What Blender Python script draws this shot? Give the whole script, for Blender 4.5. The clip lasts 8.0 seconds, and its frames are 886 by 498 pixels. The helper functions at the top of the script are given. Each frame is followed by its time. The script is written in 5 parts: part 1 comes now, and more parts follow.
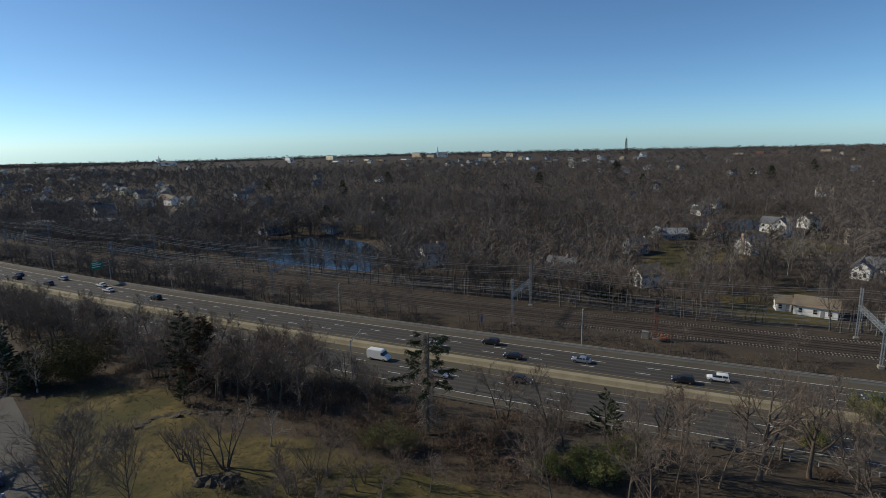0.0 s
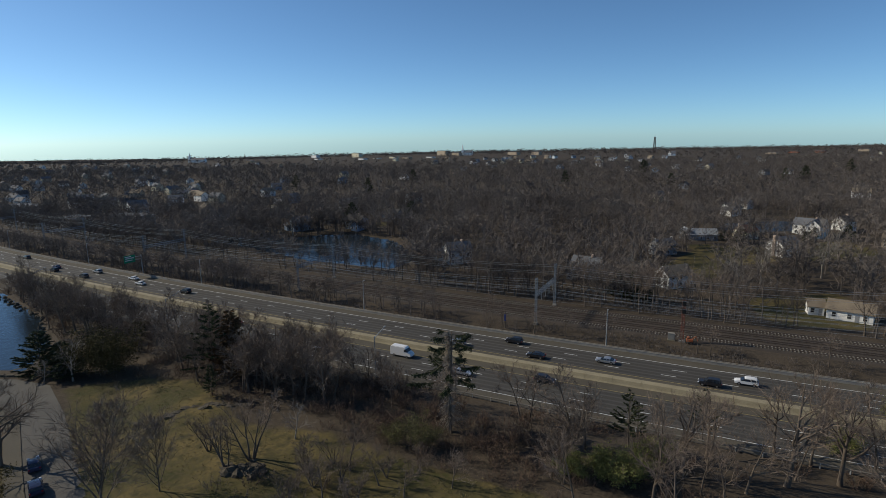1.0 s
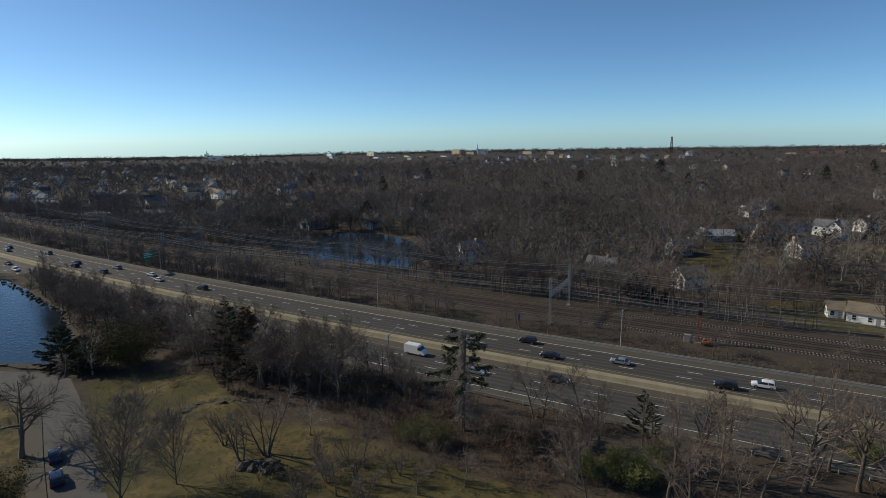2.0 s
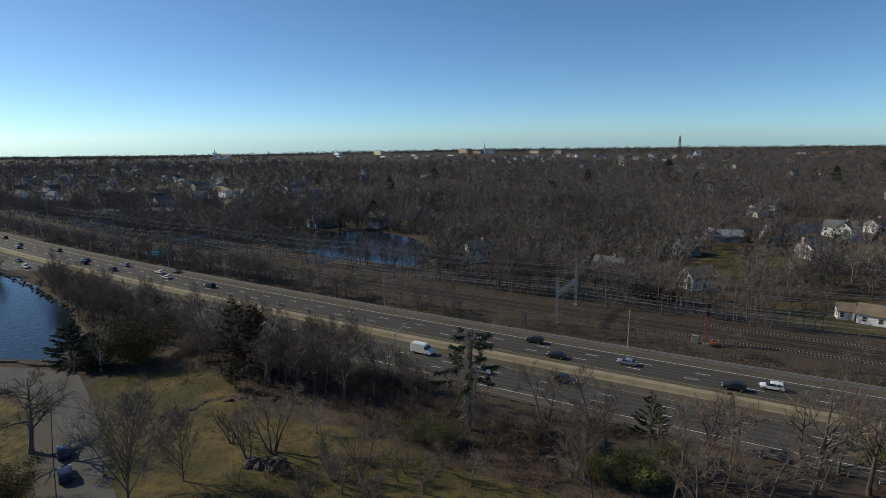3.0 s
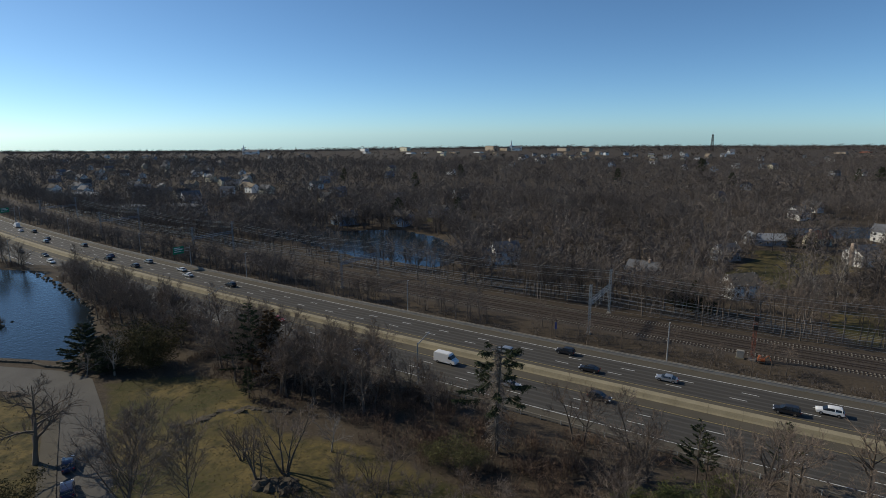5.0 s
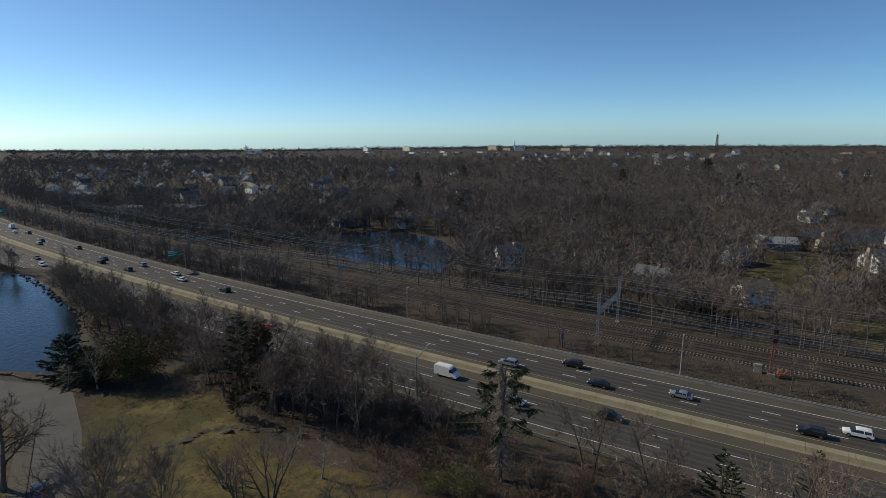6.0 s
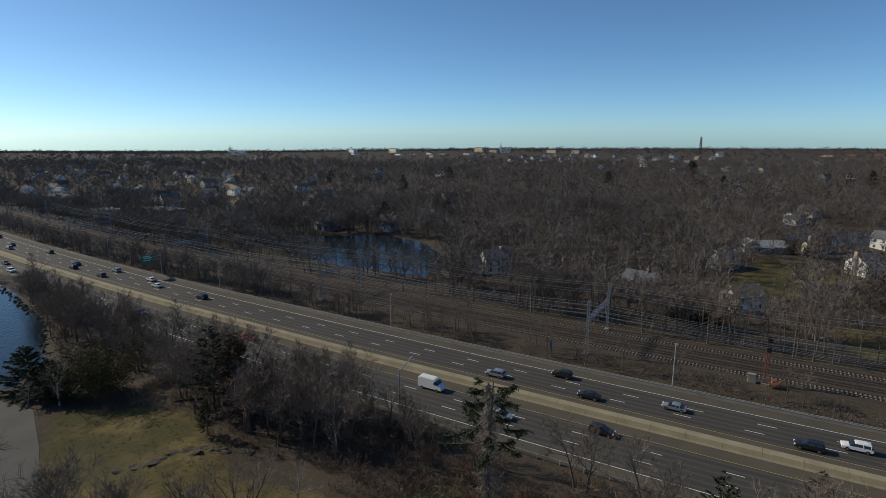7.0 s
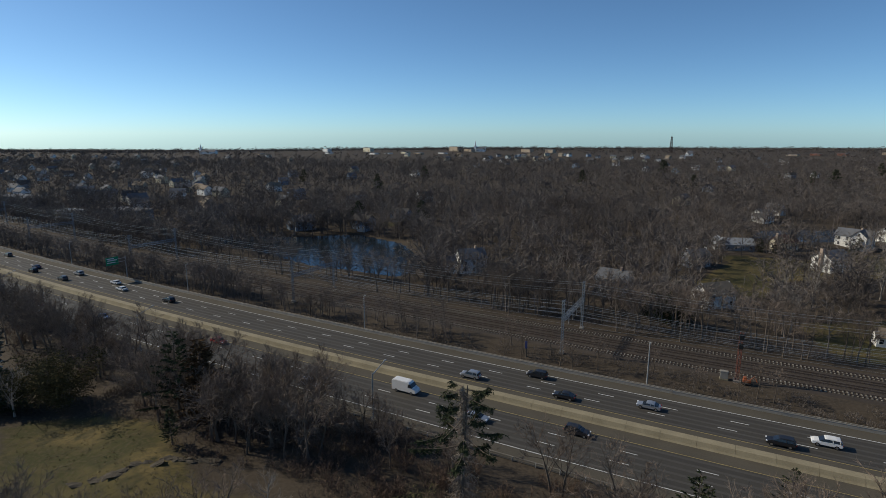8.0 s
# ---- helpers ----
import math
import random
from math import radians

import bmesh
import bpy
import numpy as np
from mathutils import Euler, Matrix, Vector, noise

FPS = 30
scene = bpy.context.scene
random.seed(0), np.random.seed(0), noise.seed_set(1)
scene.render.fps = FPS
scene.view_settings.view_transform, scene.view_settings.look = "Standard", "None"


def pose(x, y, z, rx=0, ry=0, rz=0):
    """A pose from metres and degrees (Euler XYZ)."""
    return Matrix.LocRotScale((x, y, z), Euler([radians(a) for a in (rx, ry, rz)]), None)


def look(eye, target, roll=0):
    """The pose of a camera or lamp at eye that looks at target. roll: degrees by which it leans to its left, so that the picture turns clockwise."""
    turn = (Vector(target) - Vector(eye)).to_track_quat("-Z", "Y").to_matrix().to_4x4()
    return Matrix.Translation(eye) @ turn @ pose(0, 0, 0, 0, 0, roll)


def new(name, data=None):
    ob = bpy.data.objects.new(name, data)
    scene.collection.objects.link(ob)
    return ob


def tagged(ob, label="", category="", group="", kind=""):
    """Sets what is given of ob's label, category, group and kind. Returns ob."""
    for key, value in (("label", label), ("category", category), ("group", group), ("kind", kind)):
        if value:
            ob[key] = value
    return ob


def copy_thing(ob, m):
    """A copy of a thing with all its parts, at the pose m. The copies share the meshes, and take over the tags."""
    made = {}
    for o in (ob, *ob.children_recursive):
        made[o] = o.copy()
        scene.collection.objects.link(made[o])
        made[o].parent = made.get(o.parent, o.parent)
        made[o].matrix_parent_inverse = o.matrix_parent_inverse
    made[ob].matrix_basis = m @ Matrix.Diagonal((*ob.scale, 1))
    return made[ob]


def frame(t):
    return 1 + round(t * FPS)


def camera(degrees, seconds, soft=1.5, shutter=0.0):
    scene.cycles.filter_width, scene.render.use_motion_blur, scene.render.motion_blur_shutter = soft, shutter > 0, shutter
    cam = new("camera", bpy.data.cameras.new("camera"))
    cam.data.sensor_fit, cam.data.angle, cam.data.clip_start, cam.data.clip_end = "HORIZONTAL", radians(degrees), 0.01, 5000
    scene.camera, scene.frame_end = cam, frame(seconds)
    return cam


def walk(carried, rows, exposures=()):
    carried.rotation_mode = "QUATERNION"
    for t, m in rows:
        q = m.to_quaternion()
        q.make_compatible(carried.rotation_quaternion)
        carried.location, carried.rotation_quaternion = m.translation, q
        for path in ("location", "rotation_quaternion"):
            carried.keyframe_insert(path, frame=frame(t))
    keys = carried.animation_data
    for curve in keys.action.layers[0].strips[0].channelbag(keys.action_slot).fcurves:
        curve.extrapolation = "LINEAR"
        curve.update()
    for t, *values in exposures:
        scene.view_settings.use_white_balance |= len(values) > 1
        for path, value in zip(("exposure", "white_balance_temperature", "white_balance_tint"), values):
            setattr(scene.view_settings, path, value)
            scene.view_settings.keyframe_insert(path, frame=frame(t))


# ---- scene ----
SUN_EL, SUN_AZ = 33.0, 163.0      # the sun's height, and its bearing counter-clockwise from +x
cam = camera(76.9, 8.0, 0.5)
PATH = [
    (0, (0.71, 2.676, 53.211), (0.81, 4.636, 52.827), -1.1),
    (0.5, (0.66, 2.609, 53.22), (0.71, 4.571, 52.834), -1.0),
    (1, (0.634, 2.36, 53.223), (0.648, 4.321, 52.834), -0.9),
    (1.5, (0.566, 2.177, 53.239), (0.549, 4.138, 52.848), -0.8),
    (3, (0.44, 2.316, 53.241), (0.381, 4.276, 52.846), -0.6),
    (3.5, (0.338, 3.01, 53.234), (0.263, 4.969, 52.836), -0.5),
    (4, (0.121, 4.493, 53.245), (0.033, 6.451, 52.845), -0.4),
    (4.5, (-0.124, 6.893, 53.314), (-0.249, 8.848, 52.911), -0.4),
    (6, (-0.416, 17.197, 53.7), (-0.573, 19.149, 53.293), -0.2),
    (6.5, (-0.408, 20.295, 53.742), (-0.537, 22.25, 53.338), -0.1),
    (7, (-0.33, 22.455, 53.733), (-0.439, 24.411, 53.332), 0.0),
    (7.5, (-0.141, 23.634, 53.679), (-0.203, 25.592, 53.279), 0.0),
    (8, (0.048, 24.34, 53.578), (0.026, 26.299, 53.174), 0.1),
]
walk(cam, [(t, look(eye, target, roll)) for t, eye, target, roll in PATH], [(0.0, -0.48, 6500, 10), (8.0, -0.53, 6500, 10)])

# ---- sky and sun ----
world = bpy.data.worlds.new("sky")
scene.world = world
world.use_nodes = True
wn, wl = world.node_tree.nodes, world.node_tree.links
sky = wn.new("ShaderNodeTexSky")
sky.sky_type = "NISHITA"
sky.sun_disc = False
sky.sun_elevation = radians(SUN_EL)
sky.sun_rotation = radians(90 - SUN_AZ)
sky.altitude = 800
sky.air_density, sky.dust_density, sky.ozone_density = 0.6, 0.5, 3.5
clear = wn.new("ShaderNodeMix")          # a crisp, dry winter blue
clear.data_type, clear.blend_type = "RGBA", "MULTIPLY"
clear.inputs[0].default_value = 1.0
clear.inputs[7].default_value = (0.785, 1.0, 1.03, 1)
wl.new(sky.outputs[0], clear.inputs[6])
wl.new(clear.outputs[2], wn["Background"].inputs[0])
wn["Background"].inputs[1].default_value = 0.16
sun_dir = Vector((math.cos(radians(SUN_EL)) * math.cos(radians(SUN_AZ)),
                  math.cos(radians(SUN_EL)) * math.sin(radians(SUN_AZ)), math.sin(radians(SUN_EL))))
sun = new("sun", bpy.data.lights.new("sun", "SUN"))
sun.data.energy, sun.data.angle, sun.data.color = 5.0, radians(0.5), (1.0, 0.90, 0.72)
sun.matrix_world = look(sun_dir * 100, (0, 0, 0))


# ---- materials ----
def mat(name, col, col2=None, rough=0.85, scale=1.0, scale2=12.0, metal=0.0, bump=0.0, island=0.0, obj=0.0, spec=0.3):
    """A surface whose colour wanders between two colours at a broad and a fine scale (in metres)."""
    m = bpy.data.materials.new(name)
    m.use_nodes = True
    n, l = m.node_tree.nodes, m.node_tree.links
    b = n["Principled BSDF"]
    b.inputs["Roughness"].default_value = rough
    b.inputs["Metallic"].default_value = metal
    b.inputs["Specular IOR Level"].default_value = spec
    col2 = col2 or tuple(c * 0.65 for c in col)
    geo = n.new("ShaderNodeNewGeometry")
    fac = None
    for s, w in ((scale, 0.6), (scale2, 0.4)):
        t = n.new("ShaderNodeTexNoise")
        t.inputs["Scale"].default_value = s
        t.inputs["Detail"].default_value = 4
        l.new(geo.outputs["Position"], t.inputs["Vector"])
        k = n.new("ShaderNodeMath")
        k.operation = "MULTIPLY"
        k.inputs[1].default_value = w
        l.new(t.outputs[0], k.inputs[0])
        if fac is None:
            fac = k.outputs[0]
        else:
            a = n.new("ShaderNodeMath")
            l.new(fac, a.inputs[0]), l.new(k.outputs[0], a.inputs[1])
            fac = a.outputs[0]
            fine = t
    r = n.new("ShaderNodeMapRange")
    r.inputs[1].default_value, r.inputs[2].default_value = 0.32, 0.68
    l.new(fac, r.inputs[0])
    mix = n.new("ShaderNodeMix")
    mix.data_type = "RGBA"
    mix.inputs[6].default_value, mix.inputs[7].default_value = (*col2, 1), (*col, 1)
    l.new(r.outputs[0], mix.inputs[0])
    out = mix.outputs[2]
    for amount, source in ((island, geo.outputs["Random Per Island"]), (obj, None)):
        if amount:
            if source is None:
                source = n.new("ShaderNodeObjectInfo").outputs["Random"]
            h = n.new("ShaderNodeHueSaturation")
            v = n.new("ShaderNodeMapRange")
            v.inputs[3].default_value, v.inputs[4].default_value = 1 - amount, 1 + amount
            l.new(source, v.inputs[0]), l.new(v.outputs[0], h.inputs["Value"]), l.new(out, h.inputs["Color"])
            out = h.outputs[0]
    l.new(out, b.inputs["Base Color"])
    if bump:
        bp = n.new("ShaderNodeBump")
        bp.inputs["Strength"].default_value = bump
        bp.inputs["Distance"].default_value = 0.05
        l.new(fine.outputs[0], bp.inputs["Height"]), l.new(bp.outputs[0], b.inputs["Normal"])
    return m


M_ASPHALT = mat("asphalt", (0.064, 0.059, 0.050), (0.045, 0.041, 0.035), 0.8, 0.05, 1.5, bump=0.2)
M_SHOULDER = mat("worn_shoulder_asphalt", (0.100, 0.088, 0.066), (0.068, 0.060, 0.046), 0.9, 0.15, 3, bump=0.2)
M_OIL = mat("oily_lane_wear", (0.060, 0.055, 0.047), (0.045, 0.041, 0.036), 0.75, 0.08, 1.2)
M_TRACK = mat("wheel_polished_asphalt", (0.085, 0.079, 0.068), (0.064, 0.059, 0.051), 0.7, 0.08, 1.2)
M_LOT = mat("old_grey_asphalt", (0.105, 0.10, 0.09), (0.075, 0.07, 0.064), 0.9, 0.2, 3, bump=0.2)
M_WHITE_LINE = mat("road_paint_white", (0.75, 0.75, 0.73), (0.5, 0.5, 0.48), 0.6, 0.6, 6)
M_YELLOW_LINE = mat("road_paint_yellow", (0.42, 0.32, 0.12), (0.27, 0.215, 0.095), 0.6, 0.6, 6)
M_CONCRETE = mat("weathered_concrete", (0.32, 0.275, 0.18), (0.215, 0.185, 0.12), 0.9, 0.3, 4, bump=0.2)
M_PALE_CONCRETE = mat("pale_concrete", (0.30, 0.28, 0.24), (0.21, 0.195, 0.17), 0.9, 0.4, 5, bump=0.2)
M_GALV = mat("galvanised_steel", (0.40, 0.40, 0.39), (0.28, 0.28, 0.27), 0.6, 0.8, 9, metal=0.2)
M_BALLAST = mat("brown_ballast", (0.072, 0.058, 0.046), (0.042, 0.034, 0.028), 0.95, 0.25, 5, bump=0.5)
M_SLEEPER = mat("concrete_sleeper", (0.25, 0.23, 0.195), (0.16, 0.145, 0.12), 0.9, 0.3, 4, island=0.2)
M_WOOD_SLEEPER = mat("creosoted_sleeper", (0.075, 0.060, 0.046), (0.050, 0.040, 0.032), 0.9, 0.3, 4, island=0.2)
M_RAIL = mat("rail_steel", (0.16, 0.12, 0.10), (0.10, 0.075, 0.06), 0.55, 0.5, 6, metal=0.5)
M_BRIGHT = mat("bright_rail_steel", (0.44, 0.40, 0.33), (0.33, 0.30, 0.25), 0.7, 0.8, 9)
M_GANTRY = mat("weathered_gantry_steel", (0.25, 0.28, 0.30), (0.16, 0.18, 0.20), 0.6, 0.8, 9, metal=0.2)
M_WIRE = mat("bright_wire", (0.42, 0.42, 0.41), (0.3, 0.3, 0.29), 0.4, 0.5, 6, metal=0.5)
M_BARK = mat("grey_brown_bark", (0.165, 0.13, 0.10), (0.09, 0.07, 0.053), 0.95, 0.4, 6, obj=0.25)
M_TWIG = mat("bare_twigs", (0.215, 0.166, 0.130), (0.125, 0.096, 0.075), 0.95, 0.3, 3, obj=0.25)
M_PALE_BARK = mat("pale_bark", (0.32, 0.29, 0.25), (0.17, 0.15, 0.13), 0.9, 0.5, 5)
M_WOODS = mat("bare_woodland", (0.200, 0.168, 0.145), (0.072, 0.061, 0.054), 0.95, 0.02, 0.11, island=0.3)
M_NEEDLE = mat("dark_needles", (0.062, 0.072, 0.036), (0.030, 0.040, 0.021), 0.8, 0.5, 4, island=0.3, spec=0.1)
M_RUSTY_NEEDLE = mat("rusty_needles", (0.13, 0.075, 0.035), (0.07, 0.045, 0.025), 0.85, 0.4, 4, island=0.3, spec=0.1)
M_OLIVE = mat("olive_leaves", (0.135, 0.125, 0.050), (0.07, 0.07, 0.030), 0.7, 0.5, 4, island=0.3, spec=0.1)
M_IVY = mat("green_ivy_leaves", (0.19, 0.19, 0.065), (0.085, 0.095, 0.034), 0.7, 0.5, 4, island=0.3, spec=0.1)
M_DEAD = mat("dead_grey_twigs", (0.32, 0.265, 0.21), (0.17, 0.14, 0.11), 0.95, 0.5, 4, island=0.25)
M_HOLLY = mat("olive_brown_leaves", (0.095, 0.080, 0.036), (0.046, 0.041, 0.020), 0.95, 0.3, 3, island=0.35, spec=0.05)
M_TUFT = mat("dry_grass_blades", (0.27, 0.215, 0.10), (0.16, 0.14, 0.06), 0.9, 0.15, 3, island=0.3)
M_BRUSH = mat("red_brown_brush", (0.175, 0.118, 0.084), (0.095, 0.065, 0.048), 0.95, 0.2, 3, island=0.25)
M_ROCK = mat("grey_rock", (0.115, 0.096, 0.070), (0.040, 0.034, 0.026), 0.95, 0.5, 4, bump=0.6)
M_GLASS_DARK = mat("dark_window_glass", (0.02, 0.024, 0.03), (0.015, 0.018, 0.022), 0.08, 0.5, 3, spec=0.7)
M_TYRE = mat("tyre_rubber", (0.02, 0.02, 0.02), (0.014, 0.014, 0.014), 0.9)
M_RIM = mat("alloy_rim", (0.45, 0.45, 0.46), (0.3, 0.3, 0.31), 0.35, metal=0.8)
M_SIGN_GREEN = mat("green_sign_face", (0.005, 0.22, 0.11), (0.004, 0.17, 0.085), 0.5, 0.5, 3)
M_SIGN_WHITE = mat("white_sign_bars", (0.7, 0.72, 0.7), (0.6, 0.62, 0.6), 0.5)
M_ORANGE = mat("orange_paint", (0.42, 0.11, 0.035), (0.27, 0.075, 0.03), 0.6, 0.8, 6)
M_RUST = mat("rusty_red_steel", (0.20, 0.068, 0.045), (0.12, 0.045, 0.034), 0.8, 0.8, 6)
M_BLUE = mat("blue_steel", (0.05, 0.07, 0.22), (0.035, 0.05, 0.15), 0.6, 0.8, 6)
M_TIMBER = mat("weathered_timber", (0.17, 0.14, 0.11), (0.10, 0.08, 0.065), 0.9, 0.5, 6)


def water_material():
    m = bpy.data.materials.new("pond_water")
    m.use_nodes = True
    n, l = m.node_tree.nodes, m.node_tree.links
    b = n["Principled BSDF"]
    b.inputs["Base Color"].default_value = (0.012, 0.018, 0.022, 1)
    b.inputs["Roughness"].default_value = 0.1
    b.inputs["IOR"].default_value = 1.33
    geo = n.new("ShaderNodeNewGeometry")
    t = n.new("ShaderNodeTexNoise")
    t.inputs["Scale"].default_value = 0.9
    t.inputs["Detail"].default_value = 5
    bp = n.new("ShaderNodeBump")
    bp.inputs["Strength"].default_value = 0.6
    bp.inputs["Distance"].default_value = 0.12
    l.new(geo.outputs["Position"], t.inputs["Vector"]), l.new(t.outputs[0], bp.inputs["Height"])
    l.new(bp.outputs[0], b.inputs["Normal"])
    return m


M_WATER = water_material()


def ground_material():
    """Leaf litter, with dry lawn where the sheet's mask says grass grows."""
    m = bpy.data.materials.new("ground")
    m.use_nodes = True
    n, l = m.node_tree.nodes, m.node_tree.links
    b = n["Principled BSDF"]
    b.inputs["Roughness"].default_value = 0.95
    b.inputs["Specular IOR Level"].default_value = 0.15
    geo = n.new("ShaderNodeNewGeometry")

    def tex(scale, detail=5):
        t = n.new("ShaderNodeTexNoise")
        t.inputs["Scale"].default_value, t.inputs["Detail"].default_value = scale, detail
        l.new(geo.outputs["Position"], t.inputs["Vector"])
        return t.outputs[0]

    def ramp(source, a, z):
        r = n.new("ShaderNodeMapRange")
        r.inputs[1].default_value, r.inputs[2].default_value = a, z
        l.new(source, r.inputs[0])
        return r.outputs[0]

    def blend(f, a, z):
        x = n.new("ShaderNodeMix")
        x.data_type = "RGBA"
        l.new(f, x.inputs[0])
        for i, v in ((6, a), (7, z)):
            if isinstance(v, tuple):
                x.inputs[i].default_value = (*v, 1)
            else:
                l.new(v, x.inputs[i])
        return x.outputs[2]

    fine = tex(1.7, 8)
    litter = blend(ramp(tex(0.12), 0.35, 0.65), (0.037, 0.030, 0.023), (0.066, 0.052, 0.037))
    litter = blend(ramp(fine, 0.35, 0.7), litter, (0.083, 0.066, 0.048))
    dry = blend(ramp(tex(0.07), 0.4, 0.62), (0.050, 0.050, 0.018), (0.150, 0.114, 0.046))
    dry = blend(ramp(tex(0.45, 7), 0.47, 0.66), dry, (0.052, 0.048, 0.022))
    dry = blend(ramp(fine, 0.46, 0.68), dry, (0.085, 0.068, 0.034))
    mask = n.new("ShaderNodeAttribute")
    mask.attribute_name = "grass"
    wob = n.new("ShaderNodeMath")
    wob.operation = "ADD"
    l.new(mask.outputs["Fac"], wob.inputs[0]), l.new(ramp(tex(0.35, 6), -0.2, 1.2), wob.inputs[1])
    l.new(blend(ramp(wob.outputs[0], 0.85, 1.15), litter, dry), b.inputs["Base Color"])
    bp = n.new("ShaderNodeBump")
    bp.inputs["Strength"].default_value, bp.inputs["Distance"].default_value = 0.6, 0.15
    l.new(fine, bp.inputs["Height"]), l.new(bp.outputs[0], b.inputs["Normal"])
    return m


M_GROUND = ground_material()


# ---- builders ----
def mesh_from(name, verts, faces, material, smooth=False):
    me = bpy.data.meshes.new(name)
    me.from_pydata([tuple(v) for v in verts], [], [tuple(f) for f in faces])
    me.materials.append(material)
    if smooth:
        me.polygons.foreach_set("use_smooth", [True] * len(me.polygons))
    return me


def mesh_of(name, bm, material):
    me = bpy.data.meshes.new(name)
    bmesh.ops.recalc_face_normals(bm, faces=bm.faces)
    bm.to_mesh(me)
    bm.free()
    me.materials.append(material)
    return me


def part(name, bm, material, parent, label=""):
    """Links a bmesh (or a mesh) as one object under a thing or a part."""
    ob = new(name, mesh_of(name, bm, material) if isinstance(bm, bmesh.types.BMesh) else bm)
    ob.parent = parent
    return tagged(ob, label)


def thing(name, label, category, group="", m=None):
    ob = new(name)
    ob.empty_display_size = 0.2
    if m is not None:
        ob.matrix_world = m
    return tagged(ob, label, category, group)


def box(bm, x0, y0, z0, x1, y1, z1, bevel=0.0):
    m = Matrix.LocRotScale(((x0 + x1) / 2, (y0 + y1) / 2, (z0 + z1) / 2), None, (abs(x1 - x0), abs(y1 - y0), abs(z1 - z0)))
    made = bmesh.ops.create_cube(bm, size=1, matrix=m)
    if bevel:
        edges = list({e for v in made["verts"] for e in v.link_edges})
        bmesh.ops.bevel(bm, geom=edges, offset=bevel, segments=1, affect="EDGES")
    return bm


def rod(bm, a, b, r, r2=None, sides=6):
    """A tapered round bar from a to b."""
    a, b = Vector(a), Vector(b)
    m = Matrix.Translation((a + b) / 2) @ (b - a).to_track_quat("Z", "Y").to_matrix().to_4x4()
    bmesh.ops.create_cone(bm, cap_ends=True, segments=sides, radius1=r, radius2=r if r2 is None else r2, depth=(b - a).length, matrix=m)
    return bm


def sstep(a, b, v):
    t = np.clip((v - a) / (b - a), 0, 1)
    return t * t * (3 - 2 * t)


# ---- plan: the highway's line and the lie of the land ----
def line_y(x):
    """The highway's reference line: the dashes between its two outer far lanes."""
    x = np.asarray(x, float)
    xc = np.clip(x, -420, 400)
    y = -1.6187e-07 * xc ** 3 + 2.2525e-04 * xc ** 2 - 0.52275 * xc + 150.1
    slope = -4.856e-07 * xc ** 2 + 4.505e-04 * xc - 0.52275
    return y + slope * (x - xc)


def line_slope(x):
    xc = np.clip(np.asarray(x, float), -420, 400)
    return -4.856e-07 * xc ** 2 + 4.505e-04 * xc - 0.52275


def along(x, d, z=0.0):
    """The place beside the reference line's point x, d metres to its far side."""
    s = float(line_slope(x))
    k = 1 / math.hypot(1, s)
    return Vector((x - s * k * d, float(line_y(x)) + k * d, z))


def heading(x):
    return math.degrees(math.atan(float(line_slope(x))))


def aside(x, y):
    """How far a place lies on the far side of the reference line."""
    x, y = np.asarray(x, float), np.asarray(y, float)
    d = y - line_y(x)
    for _ in range(3):
        s = line_slope(x + 0.0)
        k = 1 / np.sqrt(1 + s * s)
        xf = x + s * k * d
        d = (x - xf) * (-line_slope(xf)) / np.sqrt(1 + line_slope(xf) ** 2) + (y - line_y(xf)) / np.sqrt(1 + line_slope(xf) ** 2)
    return d


STEPS = list(np.concatenate([np.arange(-900, -300, 20), np.arange(-300, 180, 5), np.arange(180, 601, 20)]))
PONDS = [  # outline and the water's height
    ([(-97, 127), (-103, 143), (-122, 168), (-150, 192), (-178, 212), (-230, 222), (-270, 160), (-210, 130), (-118, 129)], 0.6),
    ([(-20, 242), (-8, 264), (-25, 312), (-52, 338), (-95, 328), (-125, 335), (-128, 318), (-98, 296), (-60, 262)], -3.0),
    ([(166, 322), (184, 314), (224, 316), (244, 332), (228, 352), (180, 350)], -2.0),
]


LOT = [(-122, 124.5), (-96, 122), (-86, 118.5), (-74, 105), (-64, 92), (-51.5, 76), (-33, 52), (-44, 52), (-60.5, 75.6), (-68.7, 86.1), (-82.3, 104.2), (-92, 110), (-124, 115)]


def inside(poly, x, y):
    """Signed distance to an outline, positive inside it."""
    x, y = np.asarray(x, float), np.asarray(y, float)
    best, odd = np.full(x.shape, 1e9), np.zeros(x.shape, bool)
    for (ax, ay), (bx, by) in zip(poly, poly[1:] + poly[:1]):
        t = np.clip(((x - ax) * (bx - ax) + (y - ay) * (by - ay)) / ((bx - ax) ** 2 + (by - ay) ** 2), 0, 1)
        best = np.minimum(best, np.hypot(x - ax - t * (bx - ax), y - ay - t * (by - ay)))
        cross = ((ay > y) != (by > y)) & (x < (bx - ax) * (y - ay) / ((by - ay) or 1e-9) + ax)
        odd ^= cross
    return np.where(odd, best, -best)


def waves(x, y, size):
    return (np.sin(x / size + 1.3) * np.cos(y / size * 0.9 + 0.4) + 0.6 * np.sin(x / size * 2.1 + y / size * 1.7)) / 1.6


